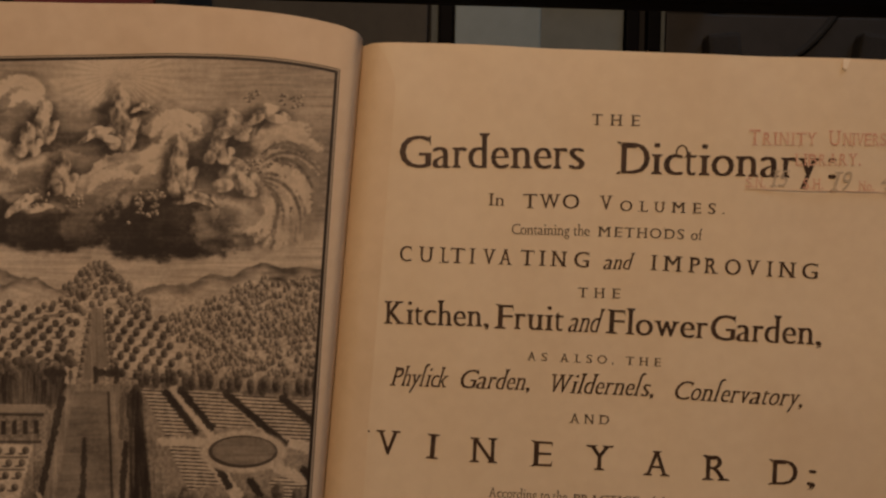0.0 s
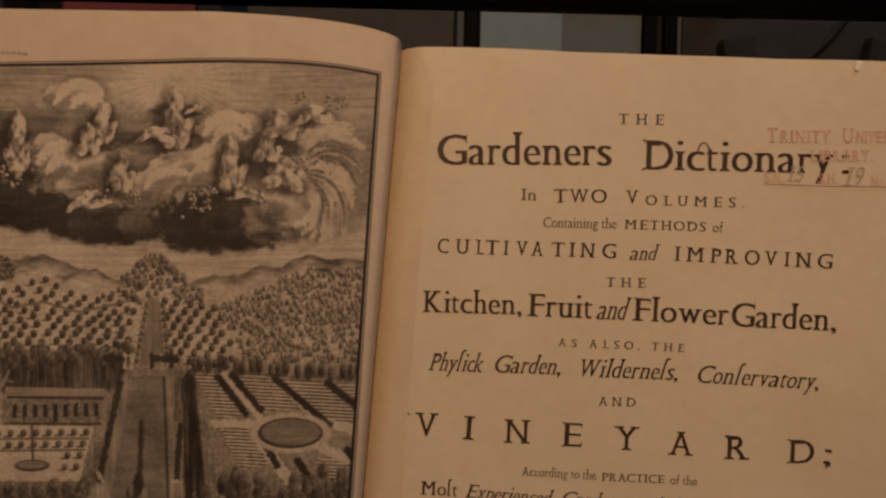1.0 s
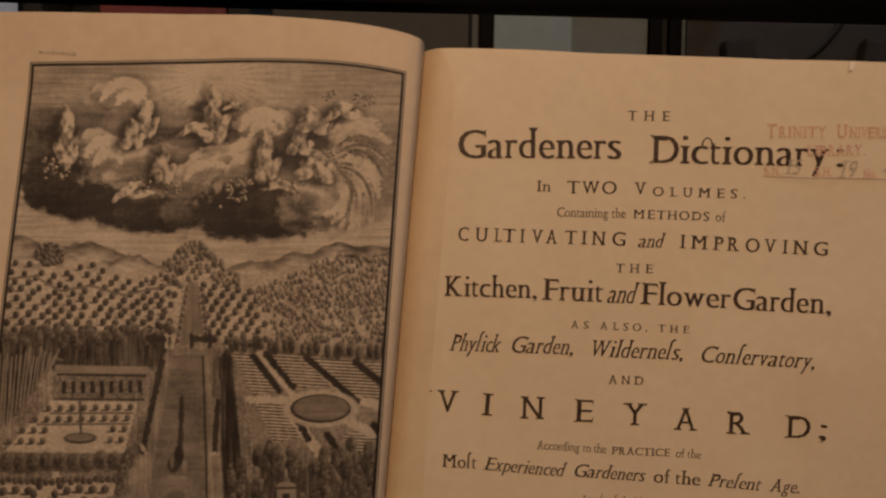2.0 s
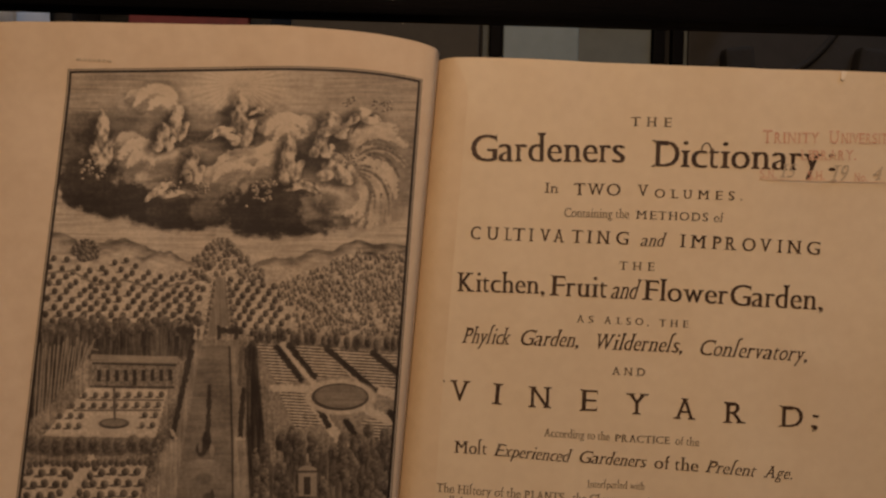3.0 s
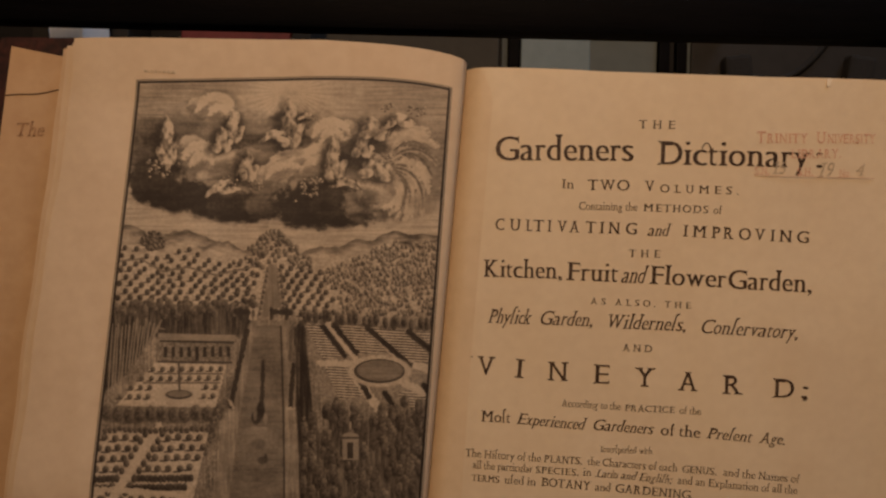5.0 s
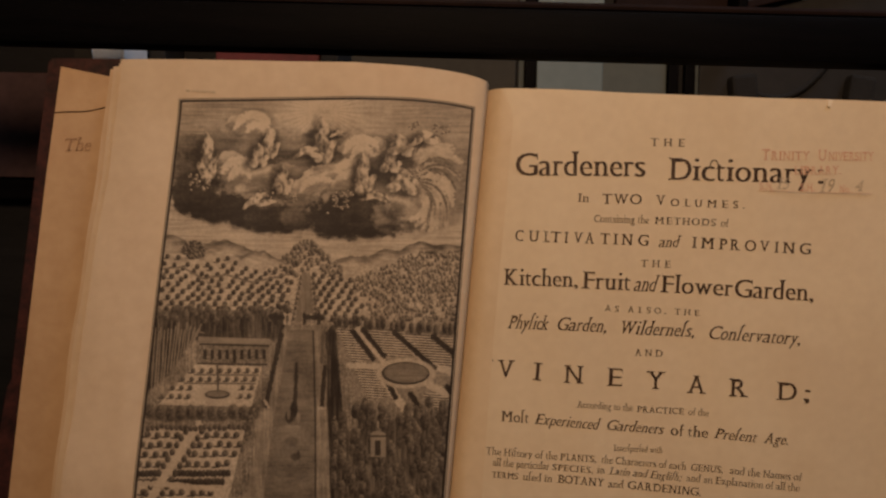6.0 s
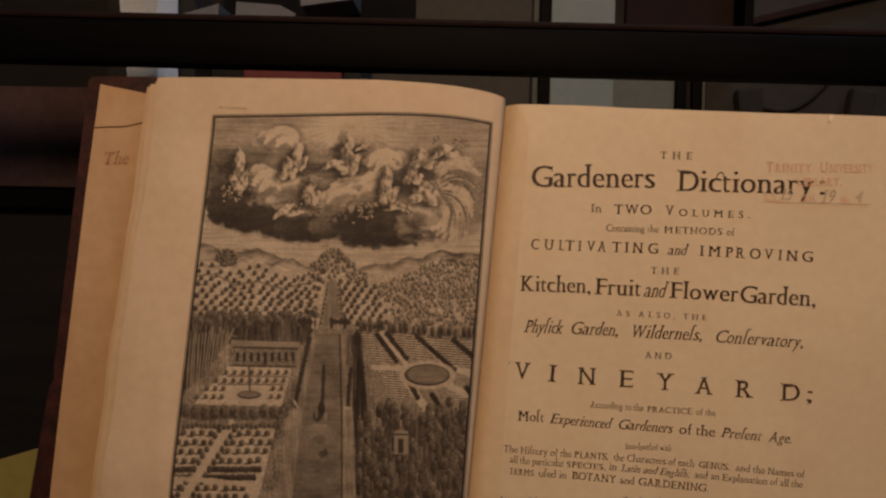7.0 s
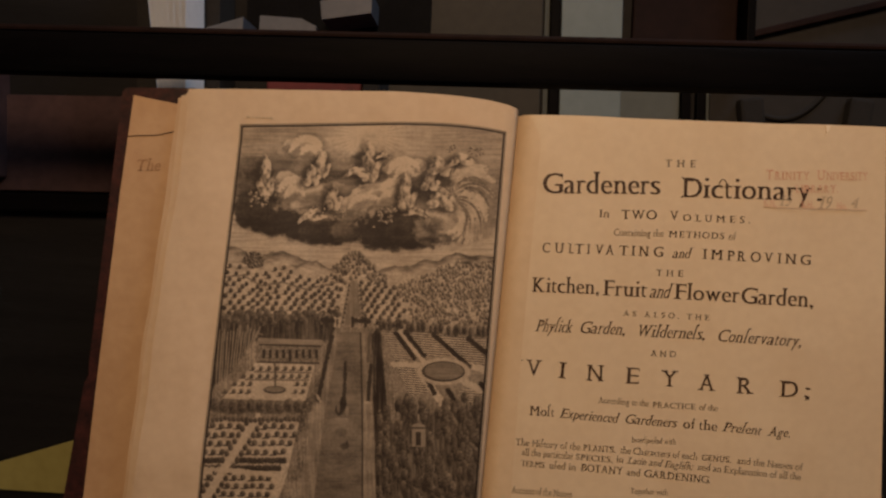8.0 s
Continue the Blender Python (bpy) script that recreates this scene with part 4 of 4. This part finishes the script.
print_line(right_leaf, [
    ("V", "b", -7.7, -89.8, 3.5, -89.7, 11.40),
    ("I", "b", 14.4, -90.0, 20.3, -90.2, 11.41),
    ("N", "b", 33.7, -90.4, 46.1, -90.2, 11.37),
    ("E", "b", 60.2, -90.6, 70.1, -90.5, 11.36),
    ("Y", "b", 84.4, -90.9, 96.7, -90.7, 11.33),
    ("A", "b", 109.6, -91.9, 121.4, -91.7, 11.31),
    ("R", "b", 135.0, -92.2, 147.3, -91.9, 11.29),
    ("D", "b", 163.8, -92.5, 176.7, -92.2, 11.27),
    (";", "b", 180.7, -92.2, 184.4, -92.5, 11.34),
])
print_line(right_leaf, [
    ("According to the", "r", 42.9, -105.0, 77.5, -105.3, 4.23),
    ("PRACTICE", "c", 79.8, -105.6, 109.2, -105.1, 3.81),
    ("of the", "r", 111.5, -105.3, 124.0, -105.2, 4.18),
])
print_line(right_leaf, [
    ("Moſt", "b", -3.6, -116.9, 13.9, -116.8, 6.60),
    ("Experienced", "i", 17.0, -117.0, 57.9, -118.0, 6.57),
    ("Gardeners", "i", 61.4, -117.8, 97.8, -118.3, 6.52),
    ("of the", "b", 101.3, -118.4, 124.5, -118.7, 6.48),
    ("Preſent", "i", 127.5, -118.5, 154.5, -119.3, 6.45),
    ("Age.", "i", 157.9, -119.4, 174.5, -119.8, 6.42),
])
print_line(right_leaf, [
    ("Interſperſed with", "r", 67.2, -130.6, 97.4, -130.0, 3.83),
])
print_line(right_leaf, [
    ("The Hiſtory of the", "r", -11.6, -138.2, 33.0, -138.5, 4.66),
    ("PLANTS,", "c", 34.5, -138.4, 56.9, -138.3, 4.24),
    ("the Characters of each", "r", 60.0, -138.5, 112.5, -139.4, 4.60),
    ("GENUS,", "c", 115.2, -139.5, 135.0, -139.7, 4.18),
    ("and the Names of", "r", 138.8, -139.8, 183.1, -141.5, 4.55),
])
print_line(right_leaf, [
    ("all the particular", "r", -6.9, -144.9, 28.4, -145.1, 4.66),
    ("SPECIES,", "c", 29.9, -145.0, 55.4, -145.1, 3.86),
    ("in", "r", 57.7, -144.9, 62.7, -144.9, 4.62),
    ("Latin and Engliſh;", "i", 64.6, -145.2, 110.3, -146.5, 4.60),
    ("and an Explanation of all the", "r", 112.9, -146.3, 182.4, -148.1, 4.55),
])
print_line(right_leaf, [
    ("TERMS", "c", -6.9, -152.4, 9.4, -152.4, 3.89),
    ("uſed in", "r", 12.2, -152.5, 30.8, -152.7, 4.65),
    ("BOTANY", "c", 33.5, -152.5, 62.8, -153.1, 5.02),
    ("and", "r", 65.1, -153.3, 74.8, -153.4, 4.61),
    ("GARDENING.", "c", 77.1, -153.6, 122.6, -154.9, 4.98),
])
print_line(right_leaf, [
    ("Together with", "r", 68.6, -165.6, 94.3, -165.2, 3.83),
])
print_line(right_leaf, [
    ("Account of the Names", "r", -12.3, -171.6, 29.2, -171.3, 4.66),
])

# the tie that joins c and t in the second line
arc = [(0.1176 + 0.0028 * math.cos(a), 0.0484 + 0.0042 * math.sin(a)) for a in [math.pi * k / 12 for k in range(13)]]
inner = [(0.1176 + 0.0021 * math.cos(a), 0.0484 + 0.0036 * math.sin(a)) for a in [math.pi * k / 12 for k in range(13)]]
tie = bmesh.new()
for k in range(12):
    tie.faces.new([tie.verts.new((x, y, PAGE + right_z(x, y) + 0.00045)) for x, y in (arc[k], arc[k + 1], inner[k + 1], inner[k])])
part("printed_tie", tie, INK, right_leaf)
# the bright glint on the leaf's head at the crease, made as a small paler flap
part("crease_glint", slab([(0.1836, 0.0888), (0.1846, 0.0880), (0.1856, 0.0890), (0.1866, 0.0927), (0.1836, 0.0927)], PAGE + 0.0001, PAGE + 0.0006), PAPER_GLINT, right_leaf)

# the library's red stamp and the pencilled shelf mark
print_line(right_leaf, [("T", "s", 146.0, 54.0, 151.0, 54.2, 6.6), ("RINITY", "s", 151.6, 54.3, 175.5, 55.5, 5.4), ("U", "s", 180.0, 55.6, 185.6, 55.9, 6.4), ("NIVERSITY", "s", 186.2, 56.0, 213.5, 57.3, 5.2)], INK_RED, "stamped_line", 0.00045, "faded red stamp")
print_line(right_leaf, [("LIBRARY.", "s", 166.0, 46.3, 194.7, 47.9, 5.0)], INK_RED, "stamped_line", 0.00045, "faded red stamp")
print_line(right_leaf, [("S.N.", "s", 145.7, 35.8, 154.5, 36.2, 4.4), ("S.H.", "s", 170.5, 36.6, 179.5, 36.9, 4.4), ("No.", "s", 194.0, 37.0, 201.0, 37.3, 4.2)], INK_RED, "stamped_line", 0.00045, "faded red stamp")
print_line(right_leaf, [("15", "i", 155.5, 36.6, 164.5, 37.2, 7.0), ("19", "i", 181.5, 36.0, 191.5, 36.6, 8.6), ("4", "i", 203.0, 38.0, 209.0, 38.3, 7.0)], PENCIL, "pencilled_mark", 0.0005, "grey pencil figures")
part("stamped_rule", slab([(0.1455, 0.0352), (0.2140, 0.0372), (0.2140, 0.03705), (0.1455, 0.03505)], PAGE + 0.0002, PAGE + 0.0006), INK_RED, right_leaf)

# the worn caption over the plate, and the writing on the flyleaf
x = -0.2105
while x < -0.192:
    w = random.uniform(0.0012, 0.0026)
    part("caption_bar", slab([(x, 0.0765), (x + w, 0.07655), (x + w, 0.0778), (x, 0.0777)], PAGE + 0.0034, PAGE + 0.0046), PENCIL, left_leaf)
    x += w + 0.0007
print_line(flyleaf, [("The", "i", -293.0, 36.2, -273.5, 37.4, 8.2)], INK_BROWN, "handwritten_word", PAGE - 0.0080, "brown ink handwriting")
part("ruled_line", tube([(-0.2992 + 0.035 * k / 8, 0.0605 + 0.0052 * (k / 8) ** 1.5 + 0.0004 * math.sin(k), PAGE - 0.0083) for k in range(9)], 0.0004, 5), INK, flyleaf)
part("speck", box(-0.0112, -0.0104, -0.0795, -0.0788, PAGE + 0.0006, PAGE + 0.0008), INK, title_panel)

# ---- things beyond the book's head, on the table ----
def thing(name, label, category, bm, mat, group="", part_name="body"):
    t = empty(name, label, category, group)
    part(part_name, bm, mat, t)
    return t


Z = TABLE
thing("olive_board", "flat olive-brown board lying on the dark table", "board", box(-0.150, -0.0035, 0.095, 0.33, Z, Z + 0.008, 0.001, 1.5), OLIVE)
thing("grey_board", "pale grey-green board lying on the table", "board", box(0.0125, 0.0645, 0.095, 0.33, Z, Z + 0.008, 0.001, 2.0), GREY_BOARD)
thing("dull_grey_board", "dull grey-green board beside the paler one", "board", box(0.0655, 0.1180, 0.095, 0.156, Z, Z + 0.006, 0.001, 1.5), GREY_DULL)
thing("dark_slat", "narrow dark slat lying along the pale board", "slat", box(0.0030, 0.0115, 0.095, 0.33, Z, Z + 0.008, 0.001, 2.0), DARK_WOOD)
thing("pale_strip", "thin brownish strip beside the dark slat", "strip", box(-0.0020, 0.0022, 0.095, 0.33, Z, Z + 0.006, 0.0005, 2.0), STRIP)
for x in (0.1190, 0.1320):
    thing("black_divider", "narrow black divider lying on the table", "divider", box(x, x + 0.0080, 0.095, 0.150, Z, Z + 0.010, 0.001, 2.0), DARK_WOOD, "black dividers")
thing("pale_strip", "thin grey strip beside the black dividers", "strip", box(0.1405, 0.1430, 0.095, 0.150, Z, Z + 0.007, 0.0005, 2.0), STRIP)
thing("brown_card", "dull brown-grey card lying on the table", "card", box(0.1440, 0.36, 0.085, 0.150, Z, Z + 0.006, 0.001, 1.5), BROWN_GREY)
thing("maroon_box", "dark maroon box behind the rail", "box", box(0.0725, 0.160, 0.158, 0.33, Z, Z + 0.012, 0.002, 1.0), MAROON)
thing("black_post", "narrow black post lying behind the rail", "post", box(0.162, 0.169, 0.158, 0.33, Z, Z + 0.034, 0.001, 1.0), DARK_WOOD)
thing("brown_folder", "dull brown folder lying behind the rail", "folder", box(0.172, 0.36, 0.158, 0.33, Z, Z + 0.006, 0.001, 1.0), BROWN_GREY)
thing("diagonal_slat", "dark slat lying aslant on the brown folder", "slat", box(0.168, 0.300, 0.203, 0.209, Z + 0.006, Z + 0.014, 0.001, 16.0), MAROON)
cable = thing("cable", "black cable curling over the brown card", "cable", tube([(0.185 + 0.062 * k / 16, 0.122 - 0.006 * math.sin(k / 16 * 3.1416) + 0.034 * (k / 16) ** 2.5, Z + 0.0085) for k in range(17)], 0.0022), BLACK_CLOTH)
thing("plug", "black plug lying at the cable's end", "plug", box(0.166, 0.186, 0.108, 0.134, Z + 0.006, Z + 0.022, 0.003, 8), BLACK_CLOTH)
thing("plug", "black plug lying beside the cable", "plug", box(0.255, 0.275, 0.112, 0.138, Z + 0.006, Z + 0.020, 0.003, -6), BLACK_CLOTH)
thing("red_book", "closed dark red cloth book lying under the rail", "book", box(-0.225, -0.1480, 0.102, 0.138, Z, PAGE - 0.095, 0.002, 0.5), RED_CLOTH)
thing("black_block", "small black block beside the red book", "block", box(-0.1465, -0.1330, 0.102, 0.150, Z, PAGE - 0.092, 0.002, 0.5), BLACK_CLOTH)

# thin black sheet added to darken the ground between the grey cards
thing("black_sheet", "thin black sheet under the loose grey cards", "tray", box(-0.262, -0.1000, 0.152, 0.330, Z + 0.0084, Z + 0.0104, 0.001, 1.0), SHEET_BLACK)

# an upright sheaf of white leaves and a few grey cards
sheaf = empty("paper_sheaf", "sheaf of cool white leaves fanned out on the table", "papers")
for k in range(7):
    def leaf_at(u, v, k=k):
        y = 0.104 + 0.17 * v
        return Vector((-0.307 + 0.0042 * k + 0.0026 * u - (y - 0.104) * 0.16 * (1 - k / 9), y, Z + 0.084 - 0.036 * u + 0.0012 * k))
    part("leaf", sheet(leaf_at, 2, 6, 0.0005), WHITE_PAPER, sheaf, smooth=True)
part("backing", box(-0.345, -0.274, 0.106, 0.270, Z, Z + 0.044, 0.001, 3), BLACK_CLOTH, sheaf)
for pts in ([(-0.288, 0.160), (-0.254, 0.171), (-0.254, 0.158), (-0.288, 0.155)], [(-0.240, 0.173), (-0.205, 0.172), (-0.192, 0.166), (-0.193, 0.158), (-0.240, 0.158)], [(-0.190, 0.187), (-0.147, 0.195), (-0.147, 0.179), (-0.188, 0.172)]):
    thing("grey_card", "pale grey card on a dark block behind the rail", "card", slab([(a * 0.985, b * 1.01) for a, b in pts], Z + 0.0104, PAGE - 0.105), GREY_CARD, "grey cards", "card")

# ---- the left end of the case ----
thing("maroon_board", "dark maroon board at the end of the case", "board", box(-0.480, -0.352, 0.0225, 0.108, Z, Z + 0.006, 0.001, 2.0), MAROON_DULL)
thing("black_rail", "black wooden rail across the case's end", "rail", box(-0.480, -0.345, 0.0040, 0.0205, Z, Z + 0.012, 0.002, 2.0), DARK_WOOD)
thing("end_post", "red-brown wooden post at the case's end", "post", box(-0.530, -0.474, 0.030, 0.140, Z, Z + 0.020, 0.002, 3.0), MAROON_DULL)
thing("yellow_card", "yellow-green card lying on the dark table", "card", slab([(-0.530, -0.250), (-0.345, -0.2475), (-0.345, -0.180), (-0.400, -0.2005), (-0.470, -0.226), (-0.530, -0.250)][:5], Z, Z + 0.004), YELLOW_CARD)

# ---- the pendant lamp, unseen, added as a body for the warm light ----
def ring_profile(profile, sides=28):
    """A turned body from radius and height pairs."""
    bm = bmesh.new()
    rings = [[bm.verts.new((LAMP[0] + r * math.cos(k * math.tau / sides), LAMP[1] + r * math.sin(k * math.tau / sides), LAMP[2] + z)) for k in range(sides)] for r, z in profile]
    for r0, r1 in zip(rings, rings[1:]):
        for k in range(sides):
            bm.faces.new((r0[k], r0[(k + 1) % sides], r1[(k + 1) % sides], r1[k]))
    bmesh.ops.recalc_face_normals(bm, faces=bm.faces[:])
    return bm


pendant = empty("added_pendant_lamp", "unseen opal pendant lamp added over the table", "lamp")
part("shade", ring_profile([(0.20, 0.01), (0.19, 0.07), (0.10, 0.14), (0.02, 0.16), (0.02, 0.157), (0.097, 0.136), (0.186, 0.068), (0.197, 0.01)]), LAMP_SHADE, pendant, smooth=True)
part("cord", ring_profile([(0.004, 0.155), (0.004, 2.6 - LAMP[2])], 8), BLACK_CLOTH, pendant)
